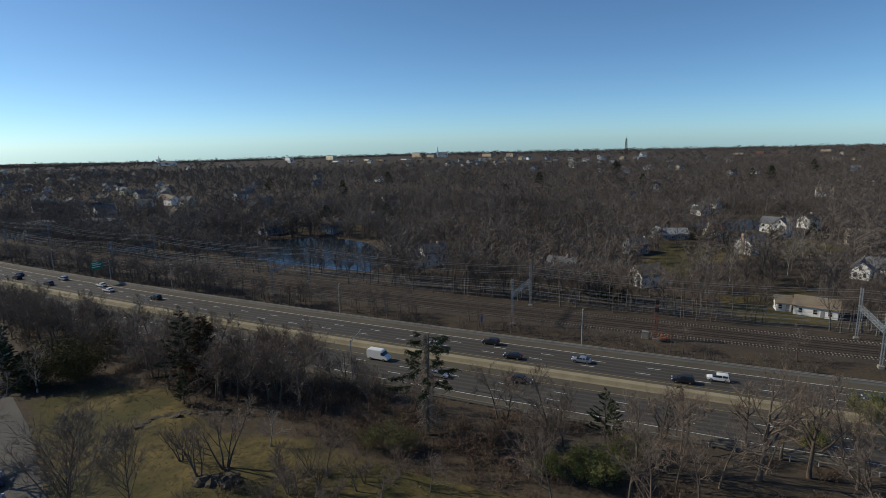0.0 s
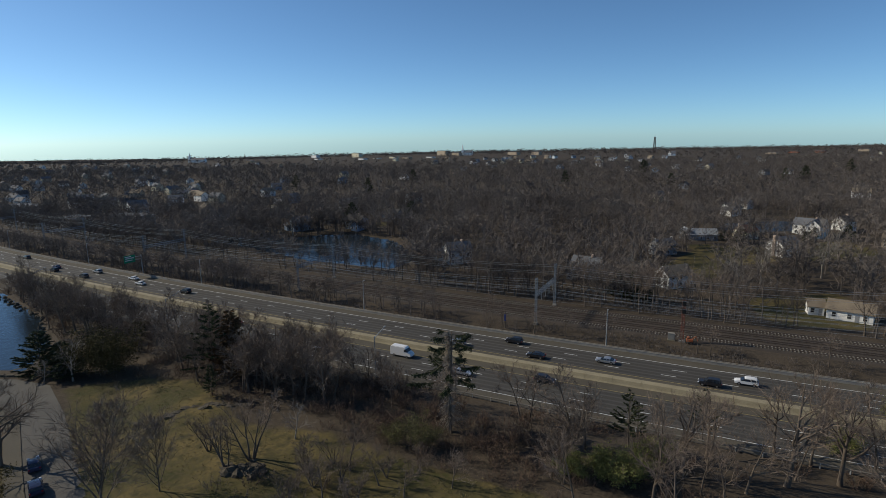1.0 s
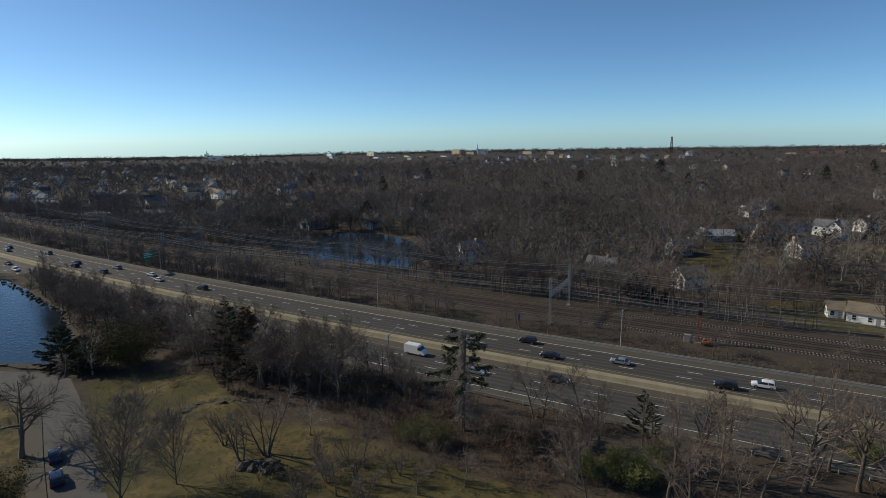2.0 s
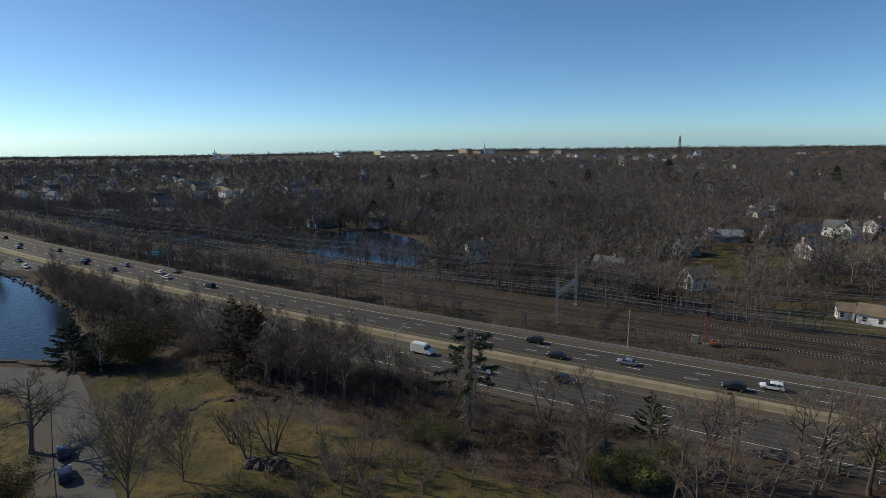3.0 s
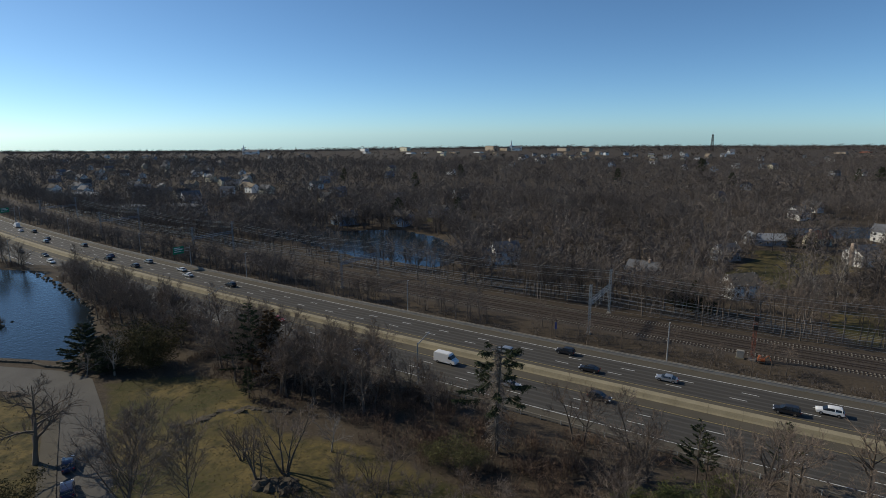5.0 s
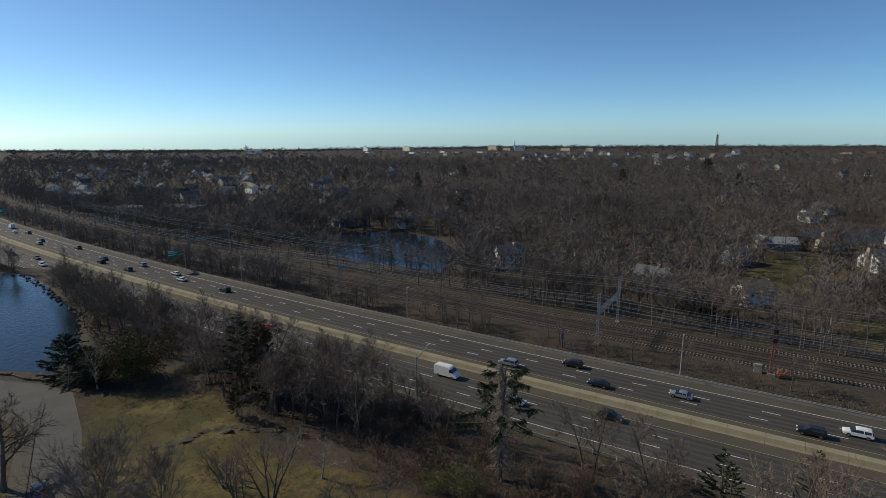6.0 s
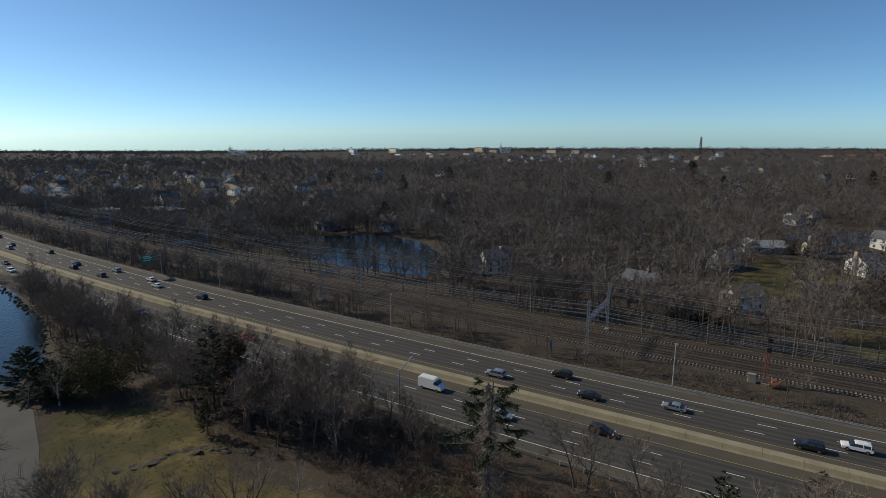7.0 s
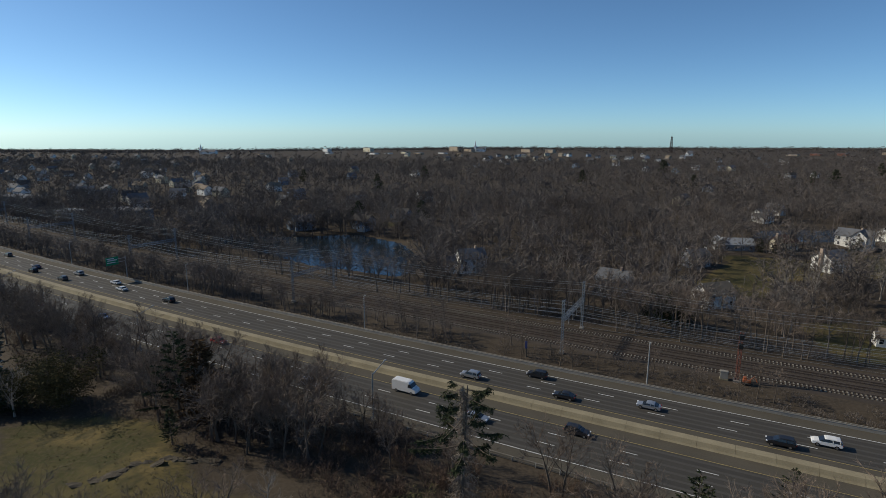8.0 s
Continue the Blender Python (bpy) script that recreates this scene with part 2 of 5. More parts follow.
def ground_z(x, y):
    x, y = np.asarray(x, float), np.asarray(y, float)
    d = aside(x, y)
    near = 2.2 * sstep(-33, -46, d) + 0.5 * waves(x, y, 9) * sstep(-36, -50, d)
    near = near * (1 - 0.55 * sstep(-40, -80, x) * sstep(-20, -60, d)) + 1.2 * np.exp(-((x + 47) ** 2 + (y - 101) ** 2) / 90)
    far = 0.9 * sstep(11, 15, d) - 3.0 * sstep(38, 62, d)
    hill = -4 * sstep(600, 1700, y) * sstep(-300, 500, x) - 24 * sstep(700, 3000, y) * (1 - sstep(-1500, 500, x)) - 61 * sstep(1900, 4700, y) + 2.0 * waves(x, y, 55) * sstep(60, 200, d) + 3 * waves(x, y, 260) * sstep(250, 900, d)
    z = np.where(d < -12, near - 0.12, far + hill - 0.12)
    q = sstep(-5, -0.5, inside(LOT, x, y))
    z = z * (1 - q) + 0.9 * q
    for poly, level in PONDS:
        q = inside(poly, x, y)
        z = z * (1 - sstep(-14, -1, q)) + (level + 0.35) * sstep(-14, -1, q) - 2.0 * sstep(-1, 5, q)
    return z


def gz(x, y):
    return float(ground_z(np.array([x]), np.array([y]))[0])


LAWNS = [
    [(-82, 118), (-66, 120), (-52, 117), (-44, 106), (-36, 97), (-20, 93), (-8, 86), (4, 80), (18, 73), (30, 66), (20, 50), (-60, 50), (-58, 76), (-70, 100)],
    [(-125, 113), (-96, 108), (-86, 103.5), (-72, 86), (-64, 75.5), (-48, 52), (-140, 50)],
    [(95, 150), (125, 150), (140, 190), (105, 185)],
    [(85, 205), (112, 215), (140, 250), (120, 262), (95, 235)],
    [(160, 235), (210, 250), (215, 290), (170, 285)],
    [(112, 232), (150, 238), (165, 268), (128, 282)],
    [(-60, 360), (-35, 360), (-30, 380), (-60, 380)],
]


def axis(stops):
    return np.concatenate([np.arange(a, b, s) for a, b, s in stops])


def build_ground():
    xs = axis([(-5200, -1200, 400), (-1200, -320, 60), (-320, -150, 8), (-150, 120, 3), (120, 320, 8), (320, 1200, 60), (1200, 5300, 400)])
    ys = axis([(-1500, -60, 240), (-60, 50, 10), (50, 260, 3), (260, 420, 6), (420, 900, 30), (900, 2400, 75), (2400, 5400, 250)])
    gx, gy = np.meshgrid(xs, ys)
    g = ground_z(gx, gy)
    nx, ny = len(xs), len(ys)
    v = np.stack([gx.ravel(), gy.ravel(), g.ravel()], 1)
    i = (np.arange(ny - 1)[:, None] * nx + np.arange(nx - 1)[None]).ravel()
    f = np.stack([i, i + 1, i + nx + 1, i + nx], 1)
    me = mesh_from("ground", v.tolist(), f.tolist(), M_GROUND, True)
    mask = np.zeros(gx.shape)
    for poly in LAWNS:
        mask = np.maximum(mask, sstep(-4, 4, inside(poly, gx, gy)))
    a = me.attributes.new("grass", "FLOAT", "POINT")
    a.data.foreach_set("value", mask.ravel().astype(np.float32))
    tagged(new("ground", me), "leaf-strewn brown ground with dry grass lawns", "ground", kind="structure")


build_ground()
for i, (poly, level) in enumerate(PONDS):
    cx, cy = np.mean(poly, 0)
    pts = [(cx + (x - cx) * 1.04, cy + (y - cy) * 1.04, level) for x, y in poly]
    tagged(new("water", mesh_from("water", pts, [tuple(range(len(pts)))], M_WATER)), "still dark blue pond water with small ripples", "water", kind="structure")


# ---- highway ----
def ribbon(bm, d0, d1, z, steps, thick=0.0):
    """A strip along the highway between two offsets."""
    rows = []
    for x in steps:
        a, b = along(x, d0, z), along(x, d1, z)
        rows.append((bm.verts.new(a), bm.verts.new(b)))
    for (a, b), (c, e) in zip(rows, rows[1:]):
        bm.faces.new((a, c, e, b))
    if thick:
        low = [(bm.verts.new(a.co - Vector((0, 0, thick))), bm.verts.new(b.co - Vector((0, 0, thick)))) for a, b in rows]
        for i in range(len(rows) - 1):
            bm.faces.new((rows[i][0], low[i][0], low[i + 1][0], rows[i + 1][0]))
            bm.faces.new((rows[i][1], rows[i + 1][1], low[i + 1][1], low[i][1]))
    return bm


def profile_run(bm, prof, steps):
    """Carries a cross-section of (offset, height) along the highway."""
    rows = [[bm.verts.new(along(x, d, z)) for d, z in prof] for x in steps]
    k = len(prof)
    for a, b in zip(rows, rows[1:]):
        for i in range(k):
            bm.faces.new((a[i], b[i], b[(i + 1) % k], a[(i + 1) % k]))
    bm.faces.new(rows[0]), bm.faces.new(rows[-1][::-1])
    return bm


road = tagged(new("road", mesh_of("road", ribbon(bmesh.new(), -31.6, 7.6, 0.0, STEPS, 0.4), M_ASPHALT)),
              "six-lane grey asphalt motorway in two carriageways", "road", kind="structure")
for d0, d1, lab in ((3.75, 7.1, "worn brownish hard shoulder"), (-10.9, -7.15, "worn brownish inner shoulder"), (-16.45, -13.2, "worn brownish inner shoulder"), (-31.4, -28.0, "worn brownish hard shoulder")):
    part("shoulder", ribbon(bmesh.new(), d0, d1, 0.004, STEPS), M_SHOULDER, road, lab)
for d in (1.83, -1.83, -5.35, -18.4, -22.1, -25.8):
    part("lane_wear", ribbon(bmesh.new(), d - 0.38, d + 0.38, 0.003, STEPS), M_OIL, road, "darker oily strip worn along the lane")
    for q in (-0.9, 0.9):
        part("wheel_track", ribbon(bmesh.new(), d + q - 0.3, d + q + 0.3, 0.003, STEPS), M_TRACK, road, "paler wheel-worn strip along the lane")
for d, w, m, lab in ((3.66, 0.17, M_WHITE_LINE, "white edge line"), (-7.05, 0.15, M_YELLOW_LINE, "yellow edge line"), (-16.6, 0.15, M_YELLOW_LINE, "yellow edge line"), (-27.7, 0.17, M_WHITE_LINE, "white edge line")):
    part("edge_line", ribbon(bmesh.new(), d - w / 2, d + w / 2, 0.009, STEPS), m, road, lab)


def arc_x(x0, dist):
    """The plan x that lies dist metres along the line from x0."""
    step = 1.0 if dist > 0 else -1.0
    x, left = x0, abs(dist)
    while left > 0:
        g = min(step * step, left)
        x += math.copysign(g, dist) / math.hypot(1, float(line_slope(x)))
        left -= g
    return x


dash_bm = bmesh.new()
box(dash_bm, -1.6, -0.085, 0.0, 1.6, 0.085, 0.006)
DASH = mesh_of("lane_dash", dash_bm, M_WHITE_LINE)
for d, x0 in ((0.0, -0.2), (-3.66, -2.0), (-20.2, -4.3), (-23.95, -5.0)):
    for i in range(-26, 11):
        x = arc_x(x0, i * 12.45)
        o = part("lane_dash", DASH, None, road)
        o.matrix_world = Matrix.Translation(along(x, d, 0.006)) @ pose(0, 0, 0, 0, 0, heading(x))

# far parapet: a low concrete kerb with two steel rails
parapet = thing("parapet", "low pale concrete parapet with steel guard rails beside the far shoulder", "barrier")
part("kerb", profile_run(bmesh.new(), [(7.15, 0.0), (7.2, 0.55), (7.3, 0.6), (7.55, 0.6), (7.6, 0.0)], STEPS), M_PALE_CONCRETE, parapet, "pale concrete kerb")
for h in (0.78, 1.0):
    part("guard_rail", profile_run(bmesh.new(), [(7.16, h - 0.07), (7.13, h), (7.16, h + 0.07), (7.22, h)], STEPS), M_BRIGHT, parapet, "galvanised rail")

# median: a broad flat-topped concrete barrier cast in panels
median = thing("median_barrier", "broad tan concrete median barrier cast in long panels", "barrier")
x = -520.0
while x < 300:
    x2 = arc_x(x, 6.0 if x > -160 else 18.0)
    e = 0.018 * (x2 - x) / 6
    part("panel", profile_run(bmesh.new(), [(-13.2, 0.0), (-12.95, 0.3), (-12.6, 1.05), (-12.5, 1.1), (-11.0, 1.1), (-10.9, 1.05), (-10.7, 0.3), (-10.5, 0.0)],
                              list(np.linspace(x + e, x2 - e, 3))), M_CONCRETE, median)
    x = x2

# near guard rail on posts
near_rail = thing("guard_rail", "galvanised steel guard rail on posts beside the near shoulder", "guard rail")
part("beam", profile_run(bmesh.new(), [(-31.5, 0.45), (-31.44, 0.52), (-31.5, 0.6), (-31.44, 0.68), (-31.5, 0.76), (-31.56, 0.6)], STEPS), M_PALE_CONCRETE, near_rail)
post_bm = bmesh.new()
box(post_bm, -0.07, -0.09, -0.4, 0.07, 0.09, 0.74)
POST = mesh_of("post", post_bm, M_GALV)
for i in range(-60, 30):
    x = i * 3.6
    part("post", POST, None, near_rail).matrix_world = Matrix.Translation(along(x, -31.7, 0))

# ---- railway ----
part_bed = profile_run(bmesh.new(), [(17.5, 0.3), (19.6, 1.0), (35.6, 1.0), (37.6, 0.3)], STEPS)
bed = tagged(new("railway_bed", mesh_of("railway_bed", part_bed, M_BALLAST)), "brown stone ballast bed of a four-track railway", "railway", kind="structure")
for k, d in enumerate((21.9, 25.7, 29.5, 33.3)):
    bright = k in (0, 3)
    track = thing("railway_track", "railway track with pale concrete sleepers" if bright else "railway track with dark timber sleepers", "railway track", "tracks of the railway")
    for s in (-0.72, 0.72):
        part("rail", profile_run(bmesh.new(), [(d + s - 0.05, 1.12), (d + s - 0.05, 1.3), (d + s + 0.05, 1.3), (d + s + 0.05, 1.12)], STEPS), M_RAIL, track)
    bm = bmesh.new()
    x, vs, fs = -330.0, [], []
    while x < 170:
        c, hd = along(x, d, 1.0), radians(heading(x))
        ux, uy = Vector((math.cos(hd), math.sin(hd), 0)), Vector((-math.sin(hd), math.cos(hd), 0))
        b0 = len(vs)
        for zz in (0.0, 0.14 if bright else 0.05):
            for a, q in ((-0.13, -1.2), (0.13, -1.2), (0.13, 1.2), (-0.13, 1.2)):
                vs.append(c + ux * a + uy * q + Vector((0, 0, zz)))
        fs += [(b0 + 4, b0 + 5, b0 + 6, b0 + 7), (b0, b0 + 1, b0 + 5, b0 + 4), (b0 + 1, b0 + 2, b0 + 6, b0 + 5), (b0 + 2, b0 + 3, b0 + 7, b0 + 6), (b0 + 3, b0, b0 + 4, b0 + 7)]
        x += 0.72
    bm.free()
    tagged(part("sleeper_run", mesh_from("sleeper_run", vs, fs, M_SLEEPER if bright else M_WOOD_SLEEPER), None, track), kind="stuff")


# ---- trees: builders ----
class Twigs:
    """Collects tapered tubes and slivers as plain vertex and face lists."""

    def __init__(self):
        self.v, self.f = [], []

    def tube(self, pts, radii, sides):
        base = len(self.v)
        for i, (p, r) in enumerate(zip(pts, radii)):
            q = pts[min(i + 1, len(pts) - 1)] - pts[max(i - 1, 0)]
            u = q.orthogonal().normalized()
            w = q.cross(u).normalized()
            for k in range(sides):
                a = 2 * math.pi * k / sides
                self.v.append(p + (u * math.cos(a) + w * math.sin(a)) * r)
        for i in range(len(pts) - 1):
            for k in range(sides):
                a, b = base + i * sides + k, base + i * sides + (k + 1) % sides
                self.f.append((a, b, b + sides, a + sides))

    def sliver(self, a, b, w, rng):
        side = (b - a).cross(Vector((rng.uniform(-1, 1), rng.uniform(-1, 1), rng.uniform(-1, 1))))
        side = side.normalized() * w if side.length > 1e-6 else Vector((w, 0, 0))
        i = len(self.v)
        self.v += [a - side, a + side, b]
        self.f.append((i, i + 1, i + 2))


def bent(rng, p, way, length, kinks, wander, lift):
    pts, d = [p.copy()], way.normalized()
    for _ in range(kinks):
        d = (d + Vector((rng.uniform(-1, 1), rng.uniform(-1, 1), rng.uniform(-1, 1))) * wander + Vector((0, 0, lift))).normalized()
        p = p + d * (length / kinks)
        pts.append(p)
    return pts


def fan(rng, d, low, high):
    """A direction that leaves d at an angle between low and high degrees."""
    u = d.orthogonal().normalized()
    u.rotate(Matrix.Rotation(rng.uniform(0, 6.283), 3, d))
    a = radians(rng.uniform(low, high))
    return (d * math.cos(a) + u * math.sin(a)).normalized()


def bare_tree_meshes(seed, height, spread=40, fork=0.3, limbs=9, subs=6, twigs=6, twiglets=3, stems=1, radius=None, wander=0.16, twig_w=0.018, limb_r=0.55):
    """Trunk with its limbs, and the net of twigs, of one leafless tree."""
    rng = random.Random(seed)
    wood, net = Twigs(), Twigs()
    radius = radius or height * 0.016
    for s in range(stems):
        way = Vector((rng.uniform(-0.1, 0.1), rng.uniform(-0.1, 0.1), 1)) if stems == 1 else fan(rng, Vector((0, 0, 1)), 8, 24)
        top = height * rng.uniform(0.85, 1.0) * (0.8 if stems > 1 and s else 1)
        trunk = bent(rng, Vector((rng.uniform(-.3, .3), rng.uniform(-.3, .3), -0.4)) * (stems > 1) + Vector((0, 0, -0.3)), way, top * 0.9, 7, 0.09, 0.05)
        rr = radius / math.sqrt(stems)
        wood.tube(trunk, [rr * (1.35 - 0.35 * min(i, 1)) * (1 - 0.9 * i / 7) + 0.02 for i in range(8)], 6)
        for i in range(limbs):
            t = fork + (0.97 - fork) * (i + rng.random()) / limbs
            k = min(int(t * 7), 6)
            p = trunk[k].lerp(trunk[k + 1], t * 7 - k)
            axis_d = (trunk[k + 1] - trunk[k]).normalized()
            ln = height * (0.5 * (1 - t) + 0.14) * rng.uniform(0.75, 1.2)
            limb = bent(rng, p, fan(rng, axis_d, spread * 0.7, spread * 1.3), ln, 5, wander, 0.07)
            lr = rr * (1.1 - t) * limb_r
            wood.tube(limb, [lr * (1 - 0.85 * j / 5) + 0.012 for j in range(6)], 4)
            for _ in range(subs):
                u = rng.uniform(0.2, 1.0)
                k2 = min(int(u * 5), 4)
                p2 = limb[k2].lerp(limb[k2 + 1], u * 5 - k2)
                d2 = fan(rng, (limb[k2 + 1] - limb[k2]).normalized(), 25, 60)
                sub = bent(rng, p2, d2, ln * rng.uniform(0.3, 0.6) * (1.15 - 0.5 * u), 3, wander * 1.2, 0.08)
                net.tube(sub, [lr * 0.33 * (1 - 0.7 * j / 3) + 0.010 for j in range(4)], 3)
                for _ in range(twigs):
                    v = rng.uniform(0.15, 1.0)
                    k3 = min(int(v * 3), 2)
                    p3 = sub[k3].lerp(sub[k3 + 1], v * 3 - k3)
                    d3 = fan(rng, (sub[k3 + 1] - sub[k3]).normalized(), 20, 55)
                    tip = p3 + d3 * (ln * rng.uniform(0.12, 0.28)) + Vector((0, 0, 0.15))
                    net.sliver(p3, tip, twig_w, rng)
                    for _ in range(twiglets):
                        p4 = p3.lerp(tip, rng.uniform(0.2, 0.9))
                        net.sliver(p4, p4 + fan(rng, d3, 25, 60) * (ln * rng.uniform(0.07, 0.16)), twig_w * 0.75, rng)
    return wood, net


def spray_cloud(bag, rng, c, r, count, size, flat=0.5):
    """Small leaf blades scattered round a clump's centre."""
    for _ in range(count):
        o = Vector((rng.gauss(0, 1), rng.gauss(0, 1), rng.gauss(0, 1) * flat)) * r * 0.5
        p = c + o
        d = Vector((rng.uniform(-1, 1), rng.uniform(-1, 1), rng.uniform(-0.6, 0.6))).normalized()
        bag.sliver(p, p + d * size * rng.uniform(0.6, 1.4), size * 0.32, rng)


def conifer_meshes(seed, height, width, start=0.12, tiers=16, per=7, droop=-0.25, blades=34, size=0.42, thin=0.0):
    """A trunk with boughs, and the needles that they carry."""
    rng = random.Random(seed)
    wood, leaf = Twigs(), Twigs()
    trunk = bent(rng, Vector((0, 0, -0.3)), Vector((0, 0, 1)), height, 6, 0.02, 0.05)
    wood.tube(trunk, [height * 0.015 * (1 - 0.95 * i / 6) + 0.02 for i in range(7)], 6)
    for i in range(tiers):
        for j in range(per):
            t = start + (0.99 - start) * min(1, (i + rng.uniform(-0.4, 1.4)) / tiers)
            if rng.random() < thin * (1 - t):
                continue
            a = rng.uniform(0, 6.283)
            ln = width * (1 - t) ** 0.8 * rng.uniform(0.55, 1.15) + 0.3
            d = Vector((math.cos(a), math.sin(a), droop * (1 - t) + 0.25 * t))
            b = bent(rng, Vector((0, 0, height * t)), d, ln, 3, 0.1, 0.08)
            wood.tube(b, [0.05 * (1 - t) + 0.02, 0.03, 0.02, 0.008], 3)
            for q in (1, 2):
                for _ in range(2):
                    dd = fan(rng, (b[q + 1] - b[q]).normalized(), 30, 70)
                    wood.sliver(b[q], b[q] + dd * ln * 0.4, 0.02, rng)
            n = max(3, int(blades * ln / width))
            for _ in range(n):
                u = rng.uniform(0.25, 1.0)
                k = min(int(u * 3), 2)
                p = b[k].lerp(b[k + 1], u * 3 - k)
                dd = (d.normalized() + Vector((rng.uniform(-1, 1), rng.uniform(-1, 1), rng.uniform(-0.7, 0.3)))).normalized()
                leaf.sliver(p, p + dd * size * rng.uniform(0.7, 1.6), size * 0.28, rng)
    return wood, leaf


def old_spruce_meshes(seed, height, reach):
    """An old spruce: a bare grey trunk in a veil of dead twigs, and a few long boughs hung with dark needle curtains near the top."""
    rng = random.Random(seed)
    wood, leaf, dead = Twigs(), Twigs(), Twigs()
    trunk = bent(rng, Vector((0, 0, -0.3)), Vector((0, 0, 1)), height, 8, 0.02, 0.05)
    wood.tube(trunk, [0.34 * (1 - 0.85 * i / 8) + 0.03 for i in range(9)], 7)
    for i in range(28):
        t = 0.5 + 0.48 * (i + rng.random()) / 28
        a = i * 2.4 + rng.uniform(-0.5, 0.5)
        ln = reach * (0.95 - 0.5 * (t - 0.5) / 0.48) * rng.uniform(0.4, 1.1)
        if rng.random() < 0.25:
            continue
        d = Vector((math.cos(a), math.sin(a), -0.30 + 0.9 * max(0, t - 0.75)))
        b = bent(rng, Vector((0, 0, height * t)), d, ln, 6, 0.10, 0.085)
        wood.tube(b, [0.085 * (1 - j / 7) + 0.012 for j in range(7)], 4)
        for _ in range(int(ln * 8)):
            u = rng.uniform(0.4, 1.0)
            k = min(int(u * 6), 5)
            p = b[k].lerp(b[k + 1], u * 6 - k)
            side = fan(rng, (b[k + 1] - b[k]).normalized(), 35, 80)
            side.z = side.z * 0.3 - rng.uniform(0.15, 0.9)
            hang = bent(rng, p, side, rng.uniform(0.5, 1.5) * (1.1 - 0.35 * u), 2, 0.15, -0.12)
            for _ in range(13):
                v = rng.random()
                q = hang[0].lerp(hang[1], v * 2) if v < 0.5 else hang[1].lerp(hang[2], v * 2 - 1)
                w = Vector((rng.uniform(-1, 1), rng.uniform(-1, 1), rng.uniform(-1.1, 0.4))).normalized()
                leaf.sliver(q, q + w * rng.uniform(0.22, 0.5), 0.07, rng)
    for i in range(300):
        t = rng.uniform(0.08, 0.97)
        a = rng.uniform(0, 6.283)
        ln = (0.8 + 2.6 * (1 - t)) * rng.uniform(0.5, 1.2)
        b = bent(rng, Vector((0, 0, height * t)), Vector((math.cos(a), math.sin(a), rng.uniform(-0.9, 0.1))), ln, 3, 0.2, -0.14)
        dead.tube(b, [0.05, 0.035, 0.025, 0.01], 3)
        for _ in range(7):
            k = rng.randrange(3)
            p = b[k].lerp(b[k + 1], rng.random())
            w = Vector((rng.uniform(-1, 1), rng.uniform(-1, 1), rng.uniform(-1.6, 0.1))).normalized()
            dead.sliver(p, p + w * rng.uniform(0.4, 1.1), 0.045, rng)
    return wood, leaf, dead


def shrub_meshes(seed, height, width, stems=14, blades=0, size=0.22, twigs=9):
    """A thicket of thin stems, leafy where blades are given."""
    rng = random.Random(seed)
    wood, leaf = Twigs(), Twigs()
    for _ in range(stems):
        p = Vector((rng.uniform(-1, 1), rng.uniform(-1, 1), 0)) * width * 0.35 + Vector((0, 0, -0.15))
        d = Vector((p.x / width, p.y / width, rng.uniform(0.8, 1.4)))
        s = bent(rng, p, d, height * rng.uniform(0.6, 1.1), 4, 0.2, 0.02)
        for a, b in zip(s, s[1:]):
            wood.sliver(a, b, 0.035, rng)
        for _ in range(twigs):
            u = rng.uniform(0.2, 1)
            k = min(int(u * 4), 3)
            q = s[k].lerp(s[k + 1], u * 4 - k)
            tip = q + fan(rng, (s[k + 1] - s[k]).normalized(), 25, 75) * height * rng.uniform(0.12, 0.35)
            wood.sliver(q, tip, 0.026, rng)
            if blades:
                spray_cloud(leaf, rng, q.lerp(tip, 0.6), height * 0.16, blades, size)
    return wood, leaf


class Kind:
    """A tree's meshes, made once and shared by its copies."""

    def __init__(self, name, label, category, meshes, wood_mat, crown_mat, group, crown="crown", stem="trunk"):
        self.name, self.label, self.category, self.group, self.crown = name, label, category, group, crown
        self.stem = stem
        wood, net = meshes
        self.trunk = mesh_from("trunk", wood.v, wood.f, wood_mat, True)
        self.net = mesh_from(crown, net.v, net.f, crown_mat) if net.f else None

    def put(self, x, y, scale=1.0, turn=0.0, wide=1.0, label="", sink=0.0):
        ob = thing(self.name, label or self.label, self.category, self.group,
                   Matrix.LocRotScale((x, y, gz(x, y) - sink), Euler((0, 0, radians(turn))), (scale * wide, scale * wide, scale)))
        t = part(self.stem, self.trunk, None, ob)
        if self.stem != "trunk":
            tagged(t, kind="stuff")
        if self.net:
            part(self.crown, self.net, None, ob)
        return ob


